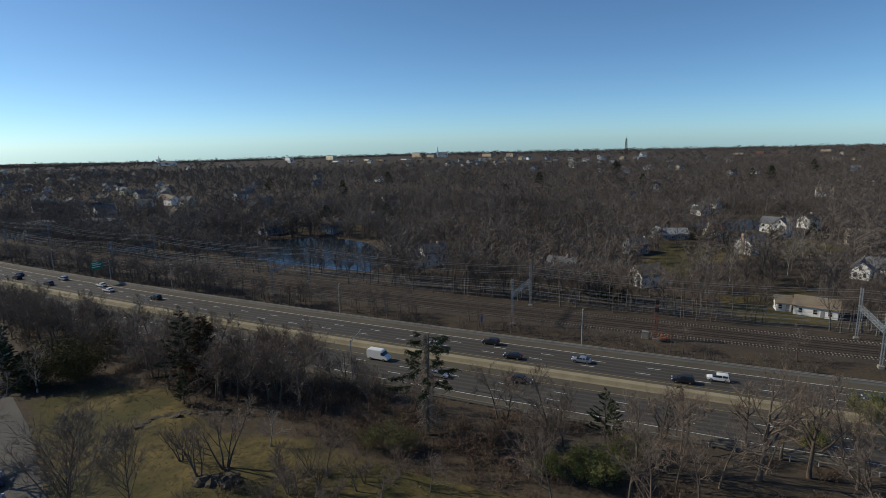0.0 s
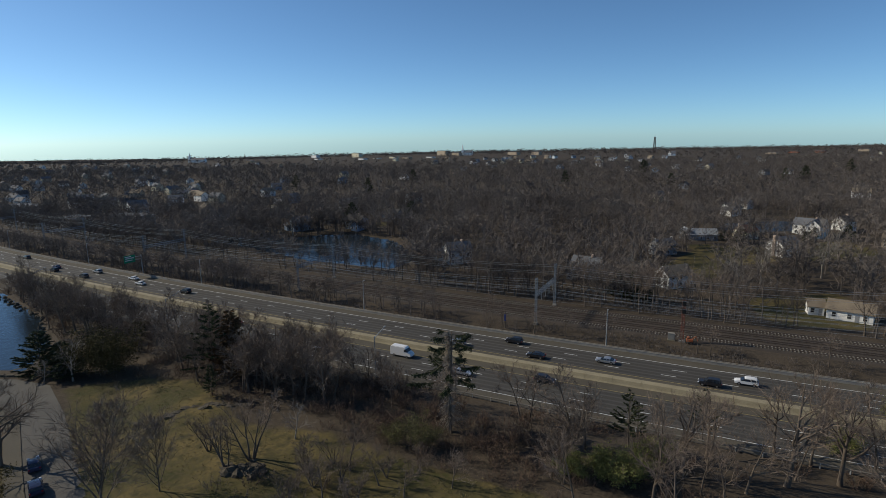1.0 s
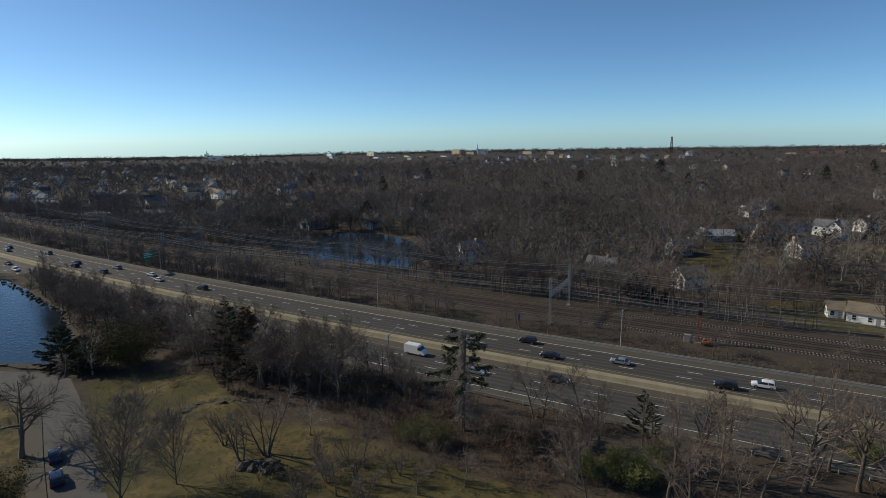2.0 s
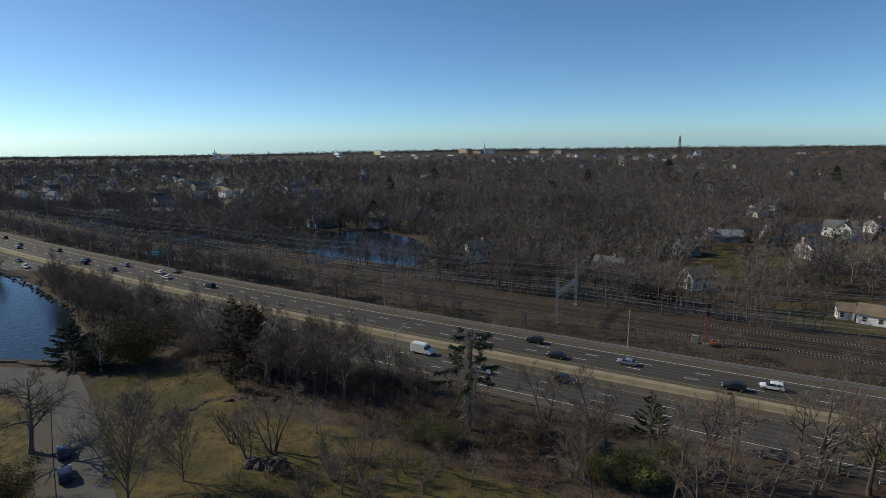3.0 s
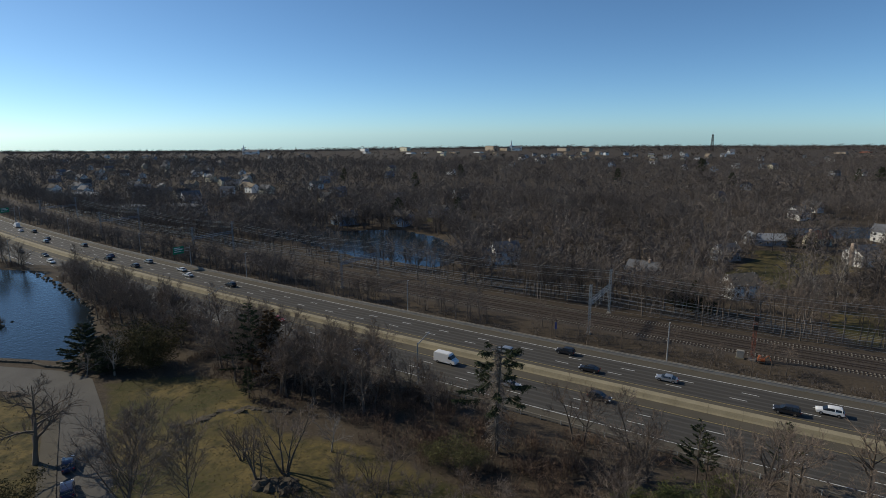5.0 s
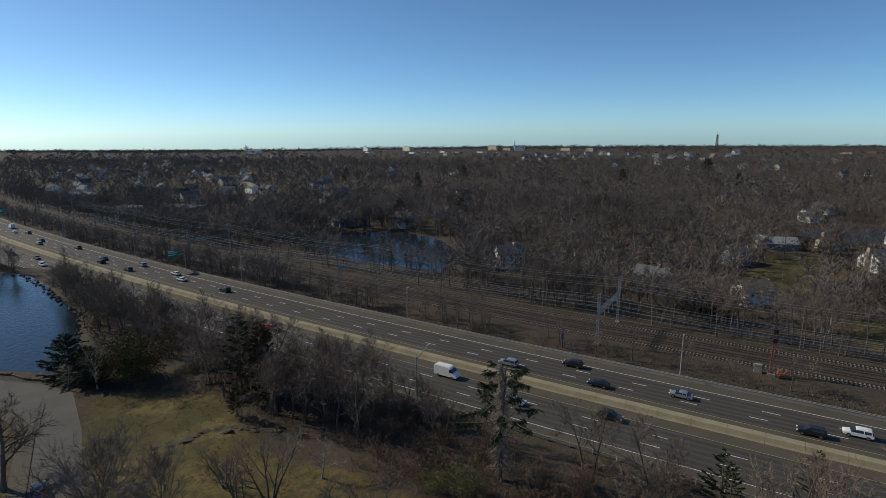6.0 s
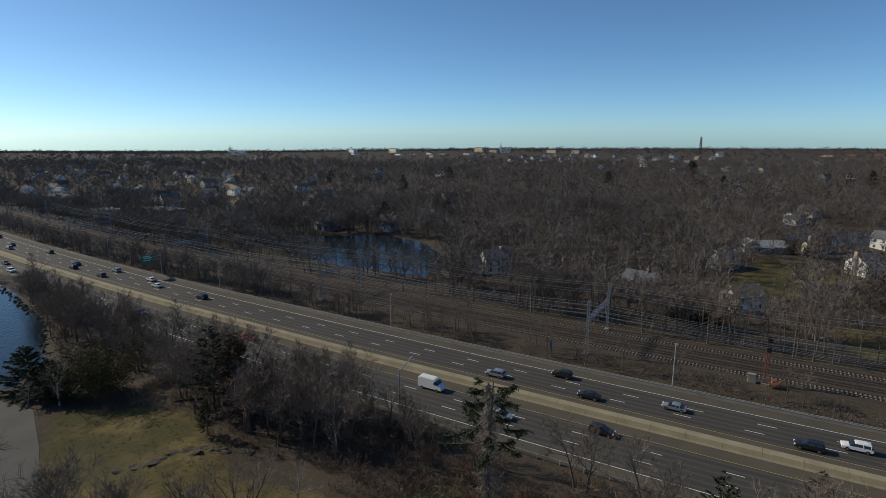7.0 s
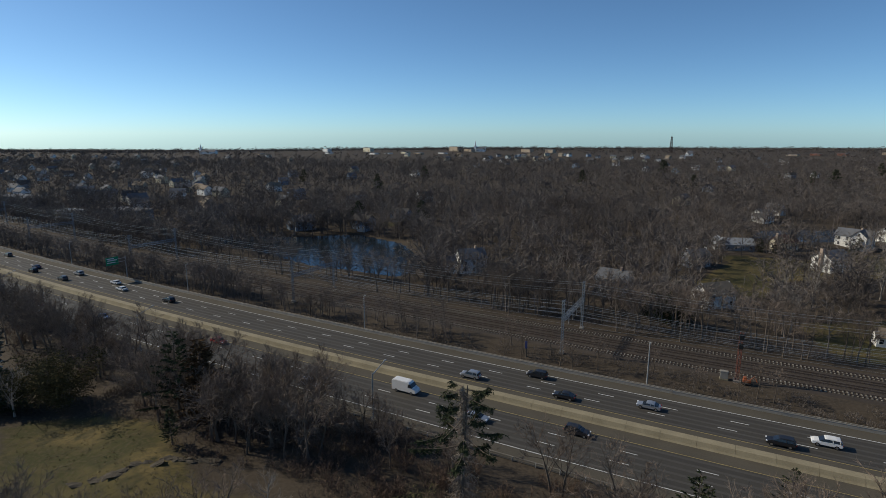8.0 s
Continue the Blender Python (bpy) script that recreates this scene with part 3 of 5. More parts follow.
def merged(name, label, category, templates, spots, material):
    """One sheet-like mass of many plants: templates of triangles set down at spots of (x, y, z, scale, width, turn)."""
    rng = np.random.RandomState(7)
    vs, fs, base = [], [], 0
    pick = rng.randint(0, len(templates), len(spots))
    for k, (tv, tf) in enumerate(templates):
        s = spots[pick == k]
        if not len(s):
            continue
        c, q = np.cos(s[:, 5]), np.sin(s[:, 5])
        x = (tv[None, :, 0] * c[:, None] - tv[None, :, 1] * q[:, None]) * s[:, 4:5] + s[:, 0:1]
        y = (tv[None, :, 0] * q[:, None] + tv[None, :, 1] * c[:, None]) * s[:, 4:5] + s[:, 1:2]
        z = tv[None, :, 2] * s[:, 3:4] + s[:, 2:3]
        vs.append(np.stack([x, y, z], 2).reshape(-1, 3))
        fs.append((tf[None] + (np.arange(len(s)) * len(tv))[:, None, None] + base).reshape(-1, 3))
        base += len(s) * len(tv)
    v, f = np.concatenate(vs), np.concatenate(fs)
    me = bpy.data.meshes.new(name)
    me.vertices.add(len(v)), me.loops.add(f.size), me.polygons.add(len(f))
    me.vertices.foreach_set("co", v.astype(np.float32).ravel())
    me.loops.foreach_set("vertex_index", f.astype(np.int32).ravel())
    me.polygons.foreach_set("loop_start", np.arange(0, f.size, 3, dtype=np.int32))
    me.update(calc_edges=True)
    me.materials.append(material)
    return tagged(new(name, me), label, category, kind="stuff")


def sketch_tree(seed, height, crown_r, slivers, width, trunk_r, limb_w):
    """A small bare tree of triangles for the woods: a stem, rising branches and a round crown of twigs."""
    rng = np.random.RandomState(seed)
    v, f = [], []

    def tri(a, b, w):
        s = np.cross(b - a, rng.uniform(-1, 1, 3))
        s = s / (np.linalg.norm(s) + 1e-9) * w
        f.append((len(v), len(v) + 1, len(v) + 2))
        v.extend([a - s, a + s, b])

    top = np.array([rng.uniform(-.8, .8), rng.uniform(-.8, .8), height * 0.8])
    foot = np.array([0, 0, -0.5])
    for k in range(3):
        a = k * 2.094
        o = np.array([math.cos(a), math.sin(a), 0]) * trunk_r
        o2 = np.array([math.cos(a + 2.094), math.sin(a + 2.094), 0]) * trunk_r
        f.append((len(v), len(v) + 1, len(v) + 2))
        v.extend([foot + o, foot + o2, top])
    mid = np.array([0, 0, height * rng.uniform(0.58, 0.66)])
    lobes = [mid + rng.normal(0, 1, 3) * np.array([crown_r * .45, crown_r * .45, height * .12]) for _ in range(5)]
    n = max(4, slivers // 10)
    for _ in range(n):
        c = lobes[rng.randint(5)]
        w = rng.normal(0, 1, 3)
        w = w / np.linalg.norm(w) * rng.uniform(0.5, 1.0) ** 0.5
        tip = c + w * np.array([crown_r * 0.62, crown_r * 0.62, height * 0.24])
        p = foot + (top - foot) * min(0.95, max(0.22, tip[2] / height - rng.uniform(0.05, 0.28)))
        tri(p, tip, limb_w)
        for _ in range(9):
            q = p + (tip - p) * rng.uniform(0.45, 1.0)
            u = (tip - mid) / (np.linalg.norm(tip - mid) + 1e-6) * 0.9 + rng.normal(0, 0.75, 3) + np.array([0, 0, 0.15])
            tri(q, q + u / np.linalg.norm(u) * crown_r * rng.uniform(0.16, 0.36), width)
    return np.array(v), np.array(f)


def triangles(pair):
    """The wood and the crown of a tree as one array of triangles, for a merged mass."""
    v, f = [], []
    for bag in pair:
        base = len(v)
        v += [tuple(p) for p in bag.v]
        for q in bag.f:
            for i in range(1, len(q) - 1):
                f.append((base + q[0], base + q[i], base + q[i + 1]))
    return np.array(v), np.array(f)


# ---- houses ----
def paint(name, c):
    return mat(name, c, tuple(v * 0.82 for v in c), 0.75, 0.4, 3, obj=0.06)


PAINTS = {
    "white": paint("white_clapboard", (0.86, 0.85, 0.81)), "cream": paint("cream_clapboard", (0.62, 0.57, 0.42)),
    "grey": paint("grey_clapboard", (0.30, 0.31, 0.32)), "blue": paint("blue_grey_clapboard", (0.26, 0.33, 0.42)),
    "tan": paint("tan_clapboard", (0.42, 0.34, 0.25)), "brick": mat("red_brick", (0.30, 0.13, 0.09), (0.20, 0.09, 0.065), 0.9, 0.4, 5),
}
ROOFS = {
    "slate": mat("grey_shingles", (0.16, 0.165, 0.175), (0.10, 0.105, 0.115), 0.85, 0.3, 4),
    "dark": mat("dark_shingles", (0.075, 0.07, 0.068), (0.05, 0.047, 0.045), 0.9, 0.3, 4),
    "brown": mat("brown_shingles", (0.24, 0.195, 0.14), (0.16, 0.13, 0.095), 0.9, 0.3, 4),
    "red": mat("red_brown_shingles", (0.21, 0.085, 0.06), (0.14, 0.06, 0.045), 0.9, 0.3, 4),
    "pale": mat("pale_roofing", (0.30, 0.315, 0.33), (0.22, 0.235, 0.25), 0.8, 0.2, 3),
}
M_TRIM = mat("white_trim", (0.78, 0.78, 0.76), (0.68, 0.68, 0.66), 0.6)
M_CHIMNEY = mat("pale_brick_chimney", (0.42, 0.33, 0.26), (0.3, 0.23, 0.18), 0.9, 0.6, 5)


def gable_wall(L, W, h, rise):
    """A gabled box: ridge along x."""
    a, b = L / 2, W / 2
    v = [(-a, -b, -1.5), (a, -b, -1.5), (a, b, -1.5), (-a, b, -1.5), (-a, -b, h), (a, -b, h), (a, b, h), (-a, b, h), (-a, 0, h + rise), (a, 0, h + rise)]
    f = [(0, 1, 5, 4), (2, 3, 7, 6), (1, 2, 6, 9, 5), (3, 0, 4, 8, 7), (4, 5, 9, 8), (6, 7, 8, 9)]
    return v, f


def roof_slabs(L, W, h, rise, over=0.45, t=0.22):
    bm = bmesh.new()
    a, b = L / 2 + over, W / 2 + over
    drop = rise * over / (W / 2)
    for s in (-1, 1):
        lo, hi = (s * b, h - drop + 0.05), (0.0, h + rise + 0.05)
        vs = [bm.verts.new((x, y, z + q)) for q in (0, t) for x, (y, z) in ((-a, lo), (a, lo), (a, hi), (-a, hi))]
        for f in ((0, 1, 2, 3), (4, 5, 6, 7), (0, 1, 5, 4), (1, 2, 6, 5), (2, 3, 7, 6), (3, 0, 4, 7)):
            bm.faces.new([vs[i] for i in f])
    return bm


win_cache = {}


def window_meshes(w, h):
    if (w, h) not in win_cache:
        fr = bmesh.new()
        for x0, z0, x1, z1 in ((-w / 2 - .1, -h / 2 - .1, w / 2 + .1, -h / 2), (-w / 2 - .1, h / 2, w / 2 + .1, h / 2 + .12), (-w / 2 - .1, -h / 2, -w / 2, h / 2), (w / 2, -h / 2, w / 2 + .1, h / 2), (-w / 2, -.03, w / 2, .03)):
            box(fr, x0, -0.08, z0, x1, 0.02, z1)
        pn = bmesh.new()
        box(pn, -w / 2, -0.03, -h / 2, w / 2, 0.0, h / 2)
        win_cache[(w, h)] = mesh_of("window", fr, M_TRIM), mesh_of("pane", pn, M_GLASS_DARK)
    return win_cache[(w, h)]


def house(x, y, L, W, h, rise, turn, wall="white", roof="slate", chimney=0.0, label="", wing=None, clear=1.0, group="houses of the suburb", name="house", far=False):
    """A clapboard house; its ridge runs along its own x. wing: (offset x, offset y, L, W, h, rise) of a lower wing set across."""
    z = gz(x, y)
    ob = thing(name, label or "%s wooden house with a %s shingle roof among bare trees" % (wall, roof), "house", group, pose(x, y, z, 0, 0, turn))
    if clear:
        HOUSE_SPOTS.append((x, y, (L + W) / 2 * 0.75 * clear))
    blocks = [(0, 0, 0, L, W, h, rise)] + ([(wing[0], wing[1], 90, *wing[2:])] if wing else [])
    for k, (ox, oy, rot, bl, bw, bh, br) in enumerate(blocks):
        m = pose(ox, oy, 0, 0, 0, rot)
        v, f = gable_wall(bl, bw, bh, br)
        part("wall", mesh_from("wall", [m @ Vector(q) for q in v], f, PAINTS[wall]), None, ob)
        rb = roof_slabs(bl, bw, bh, br)
        bmesh.ops.transform(rb, matrix=m, verts=rb.verts)
        part("roof", rb, ROOFS[roof], ob)
        floors = 2 if bh > 4.4 else 1
        fm, pm = window_meshes(1.0, 1.35)
        if far:
            fm = pm
        for side, span, off in ((0, bl, bw / 2), (90, bw, bl / 2), (-90, bw, bl / 2))[:: 2 if far else 1]:
            n = max(2, int(span / (4.5 if far else 3.2)))
            for fl in range(floors + (1 if side in (90, -90) and br > 2.2 else 0)):
                gable = fl == floors
                for i in range(1 if gable else n):
                    u = 0.0 if gable else (i + 0.5) / n * span - span / 2
                    wo = part("window", fm, None, ob)
                    wo.matrix_basis = m @ pose(0, 0, 0, 0, 0, side) @ Matrix.Translation((u, -off - 0.01, 1.55 + 2.75 * fl + (0.1 if gable else 0)))
                    if not far:
                        part("pane", pm, None, wo)
    d = box(bmesh.new(), L * 0.12, -W / 2 - 0.06, 0.05, L * 0.12 + 1.0, -W / 2 + 0.02, 2.15)
    part("door", d, PAINTS["grey"], ob, "grey front door")
    if chimney:
        c = box(bmesh.new(), -L * 0.5 - 0.75 if chimney > 1.5 else L * 0.15, -0.7, -1.0, -L * 0.5 + 0.15 if chimney > 1.5 else L * 0.15 + 0.8, 0.7, h + rise + 1.1, 0.06)
        part("chimney", c, M_CHIMNEY, ob, "tall pale brick chimney" if chimney > 1.5 else "brick chimney")
    return ob


HOUSE_SPOTS = []
house(140, 296, 17, 9, 3.0, 2.6, -8, "grey", "pale", label="low grey ranch house with a pale roof and white gable", wing=(-6, 1, 9, 6.5, 3.0, 2.8), clear=1.2)
house(168, 301, 10, 8, 4.2, 3.2, 22, "cream", "red", 2, label="cream house with a red roof and tall tan chimney", clear=1.8)
house(208, 308, 15, 9, 5.8, 3.0, -52, "white", "slate", 1, label="large white two-storey house with grey roof", wing=(3.5, -2.5, 9, 7, 5.8, 3.2), clear=1.3)
house(234, 318, 10, 8, 5.2, 2.8, 20, "white", "dark", 1, label="white house with a dark roof behind trees")
house(158, 251, 11, 9, 5.2, 3.2, 18, "white", "slate", 2, label="white gabled house with grey roof and a large tan chimney", clear=1.3)
house(88, 204, 11, 8, 4.8, 3.0, 18, "white", "brown", label="small white house with a brown roof, gable to the railway", clear=1.7)
house(60, 220, 11, 9, 5.2, 3.0, -35, "grey", "slate", 1, label="grey two-storey house with white porch", wing=(-3, -5, 6, 5, 2.8, 1.8))
house(9, 250, 11, 8, 6.0, 3.4, 18, "white", "slate", 1, label="tall white gabled house in dense trees", clear=1.9)
house(-1, 246, 7, 5, 4.6, 2.4, 18, "white", "slate", label="narrow white outbuilding beside a white house", clear=0.8)
house(207, 392, 10, 9, 5.2, 3.0, 16, "white", "slate", 1, label="white two-storey house beside the pond", wing=(-4, -4, 8, 6, 4, 2.6), clear=1.6)
house(-86, 350, 12, 9, 5.4, 3.2, 30, "blue", "slate", 1, label="pale blue-grey house above the pond", wing=(-5, 6, 7, 6, 3.0, 2.0), clear=1.2)
house(-51, 352, 12, 9, 5.2, 3.2, -30, "blue", "dark", 1, label="dull blue-grey house above the pond", wing=(4, -4, 7, 6, 3.2, 2.2))
house(-31, 384, 12, 9, 5.2, 3.2, -30, "grey", "dark", 2, label="grey house with a tall pale chimney", clear=0.8)
house(125, 163, 11.5, 8, 3.0, 2.2, -42, "white", "brown", label="long low white house with brown roof beside the railway", clear=1.3)
house(117.6, 168.5, 4.2, 4.5, 2.8, 1.8, -22, "white", "brown", label="white garage beside a long low house")
house(178, 200, 12, 8, 4.6, 3.0, -46, "white", "slate", 1, label="long white two-storey house with grey roof", wing=(-6, -3, 9, 6, 4.4, 2.6), clear=1.3)
house(152, 152, 14, 9, 4.8, 2.8, -46, "white", "slate", label="white house with a pale flank beside the railway", clear=1.2)
house(107, 262, 10, 8, 4.6, 2.6, 20, "grey", "slate", label="grey house half hidden by bare trees", clear=0.4)
house(226, 268, 13, 9, 4.8, 3.0, -50, "tan", "brown", 1, label="tan house behind bare trees", clear=0.6)
LEFT_ROWS = [(-235, 505, "white", "slate"), (-274, 497, "cream", "dark"), (-296, 503, "grey", "slate"), (-322, 502, "white", "dark"), (-253, 473, "white", "slate"),
             (-283, 470, "tan", "slate"), (-157, 404, "grey", "dark"), (-133, 508, "blue", "slate"), (-73, 463, "grey", "slate"), (-21, 491, "grey", "dark"), (-338, 540, "white", "slate")]
for i, (x, y, w, r) in enumerate(LEFT_ROWS):
    house(x, y, 12 + i % 3 * 2, 9, 5.4, 3.4, 15 + (i * 37) % 40, w, r, i % 2, clear=1.1)


def long_block(x, y, L, W, h, turn, wall, roof, label, floors, sunk=0.0):
    """A flat-roofed block with rows of windows and a parapet."""
    ob = thing("apartment_block", label, "building", "", pose(x, y, gz(x, y) - sunk, 0, 0, turn))
    HOUSE_SPOTS.append((x, y, (L + W) / 2 * 0.8))
    part("wall", box(bmesh.new(), -L / 2, -W / 2, -1.5, L / 2, W / 2, h), PAINTS[wall], ob)
    part("roof", box(bmesh.new(), -L / 2 - 0.4, -W / 2 - 0.4, h, L / 2 + 0.4, W / 2 + 0.4, h + 0.5), ROOFS[roof], ob, "flat roof")
    fm, pm = window_meshes(1.6, 1.6)
    if y > 1000:
        fm = pm
    for side, span, off in ((0, L, W / 2), (-90, W, L / 2)):
        n = int(span / (4 if y < 1000 else 8))
        for fl in range(floors if y < 1000 else 2):
            for i in range(n):
                wo = part("window", fm, None, ob)
                wo.matrix_basis = pose(0, 0, 0, 0, 0, side) @ Matrix.Translation(((i + 0.5) / n * span - span / 2, -off - 0.01, 1.7 + fl * h / floors))
                if y < 1000:
                    part("pane", pm, None, wo)
    return ob


long_block(-213, 390, 30, 14, 6.5, -25, "grey", "slate", "low grey block with a flat roof", 2)
long_block(-240, 372, 16, 12, 8, -25, "cream", "pale", "cream three-storey block beside the railway", 3)
long_block(-345, 468, 44, 18, 6, -30, "grey", "slate", "long grey shop building with a flat roof", 2)
# the town on the skyline
for x, y, L, h, w in ((-370, 1760, 26, 13, "white"), (-215, 1640, 30, 14, "white"), (-175, 1655, 20, 12, "white"), (-130, 1700, 28, 15, "cream"), (-90, 1690, 30, 14, "tan"), (-20, 1750, 30, 13, "white"),
                      (20, 1900, 46, 20, "tan"), (66, 1890, 36, 14, "tan"), (250, 1850, 40, 15, "tan"), (320, 1820, 30, 15, "tan"), (-560, 1700, 26, 14, "tan"), (1010, 1700, 30, 10, "tan"), (1090, 1720, 26, 11, "brick"), (1150, 1690, 24, 10, "brick"), (1290, 1700, 28, 12, "tan"), (-290, 2050, 50, 24, "cream"), (-450, 2100, 40, 20, "white")):
    ob = long_block(x, y, L, 16, h, -52, w, "slate", "distant %s town building with a flat roof" % w, max(2, int(h / 4)), 10 if x < 0 else 5)

# many small houses in the woods, made from a few patterns
rh = random.Random(5)
patterns = []
for i, (w, r) in enumerate((("white", "slate"), ("white", "dark"), ("cream", "slate"), ("grey", "dark"), ("tan", "brown"), ("white", "brown"), ("blue", "slate"))):
    fl_h = 5.4 if i % 3 else 4.6
    patterns.append(house(-420 + i * 26, 560 + (i * 53) % 90, 11 + i % 3, 8.5, fl_h, 3.2, rh.uniform(-60, 10), w, r, i % 2, "%s house with a %s roof, far off in bare woods" % (w, r), group="far houses", clear=0.9, far=True))
for i in range(140):
    for _ in range(40):
        y = rh.choice((rh.uniform(420, 800), rh.uniform(700, 1500)))
        x = rh.uniform(-0.8, 0.86) * y
        if i % 3 == 0:
            x = rh.uniform(-0.78, -0.4) * y
        elif i % 3 == 1:
            x, y = rh.uniform(0.02, 0.5) * 1200, rh.uniform(900, 1600)
        if all(math.hypot(x - a, y - b) > r + 12 for a, b, r in HOUSE_SPOTS) and all(float(inside(p, x, y)) < -14 for p, _ in PONDS):
            break
    copy_thing(rh.choice(patterns), pose(x, y, gz(x, y), 0, 0, rh.choice((rh.uniform(10, 60), rh.uniform(-60, -20)))))
    HOUSE_SPOTS.append((x, y, 9))


# ---- landmarks on the skyline ----
def steeple(x, y, h, wall, nave, label):
    ob = thing("church", label, "church", "", pose(x, y, gz(x, y), 0, 0, -20))
    part("tower", box(bmesh.new(), -4, -4, -2, 4, 4, h * 0.5), PAINTS[wall], ob)
    bm = bmesh.new()
    bmesh.ops.create_cone(bm, cap_ends=True, segments=8, radius1=3.4, radius2=0.15, depth=h * 0.5, matrix=Matrix.Translation((0, 0, h * 0.75)))
    part("spire", bm, PAINTS[wall], ob)
    v, f = gable_wall(nave, 14, 9, 7)
    part("wall", mesh_from("wall", [Vector(q) + Vector((nave / 2 + 4, 0, 0)) for q in v], f, PAINTS[wall]), None, ob)
    rb = roof_slabs(nave, 14, 9, 7)
    bmesh.ops.translate(rb, verts=rb.verts, vec=(nave / 2 + 4, 0, 0))
    part("roof", rb, ROOFS["slate"], ob)


steeple(85.5, 1900, 36, "white", 30, "distant church with a slender pale spire")
steeple(-828, 1900, 34, "white", 60, "distant white church with a steeple and long nave")
steeple(700, 1700, 15, "white", 12, "small white church among far trees")

M_MAST = mat("dark_mast_steel", (0.08, 0.055, 0.05), (0.05, 0.035, 0.032), 0.7)


def mast(x, y, h, w):
    """A tapering lattice mast with antennas."""
    ob = thing("radio_mast", "dark reddish lattice radio mast on the wooded skyline", "mast", "", pose(x, y, gz(x, y)))
    cs = [(-1, -1), (1, -1), (1, 1), (-1, 1)]
    for a, b in cs:
        part("leg", rod(bmesh.new(), (a * w, b * w, -1), (a * w * 0.3, b * w * 0.3, h), 0.75, 0.5, 5), M_MAST, ob)
    n = 9
    for i in range(n):
        z0, z1 = h * i / n, h * (i + 1) / n
        r0, r1 = w * (1 - 0.7 * i / n), w * (1 - 0.7 * (i + 1) / n)
        bm = bmesh.new()
        for (a, b), (c, e) in zip(cs, cs[1:] + cs[:1]):
            rod(bm, (a * r0, b * r0, z0), (c * r1, e * r1, z1), 0.22, sides=4)
            rod(bm, (c * r0, e * r0, z0), (a * r1, b * r1, z1), 0.22, sides=4)
        part("brace", bm, M_MAST, ob)
    for z in (0.62, 0.8, 0.93):
        part("antenna", box(bmesh.new(), -2.6, -2.6, h * z, 2.6, 2.6, h * z + 2.4, 0.3), M_MAST, ob, "cluster of antennas")
    part("tip", rod(bmesh.new(), (0, 0, h), (0, 0, h * 1.18), 0.35, 0.12), M_MAST, ob)


mast(729.6, 1900, 54, 4.4)


# ---- woods ----
rs = np.random.RandomState(11)


def scatter(count, x0, x1, y0, y1, keep):
    x, y = rs.uniform(x0, x1, count), rs.uniform(y0, y1, count)
    ok = keep(x, y)
    return x[ok], y[ok]


def free(x, y):
    ok = np.ones(x.shape, bool)
    for hx, hy, hr in HOUSE_SPOTS:
        ok &= np.hypot(x - hx, y - hy) > hr * 0.8
        # the side towards the viewer stays thinner
        ok &= ~((np.abs(x - hx * y / max(hy, 1)) < hr * 0.6) & (y < hy) & (y > hy - hr * 1.1))
    for poly, level in PONDS:
        ok &= inside(poly, x, y) < -1.5
    for poly in LAWNS:
        ok &= inside(poly, x, y) < 0
    return ok


def open_shore(x, y):
    """Few trees stand between the railway and the pond behind it."""
    shore = (x > -125) & (x < -14) & (aside(x, y) < 78) & (aside(x, y) > 38)
    return ~shore | (np.sin(x * 12.9898 + y * 78.233) * 43758.5 % 1 < 0.3)


def spots(x, y, hs, wide=(0.8, 1.25)):
    n = len(x)
    s = rs.uniform(hs[0], hs[1], n)
    return np.stack([x, y, ground_z(x, y), s, s * rs.uniform(*wide, n), rs.uniform(0, 6.28, n)], 1)


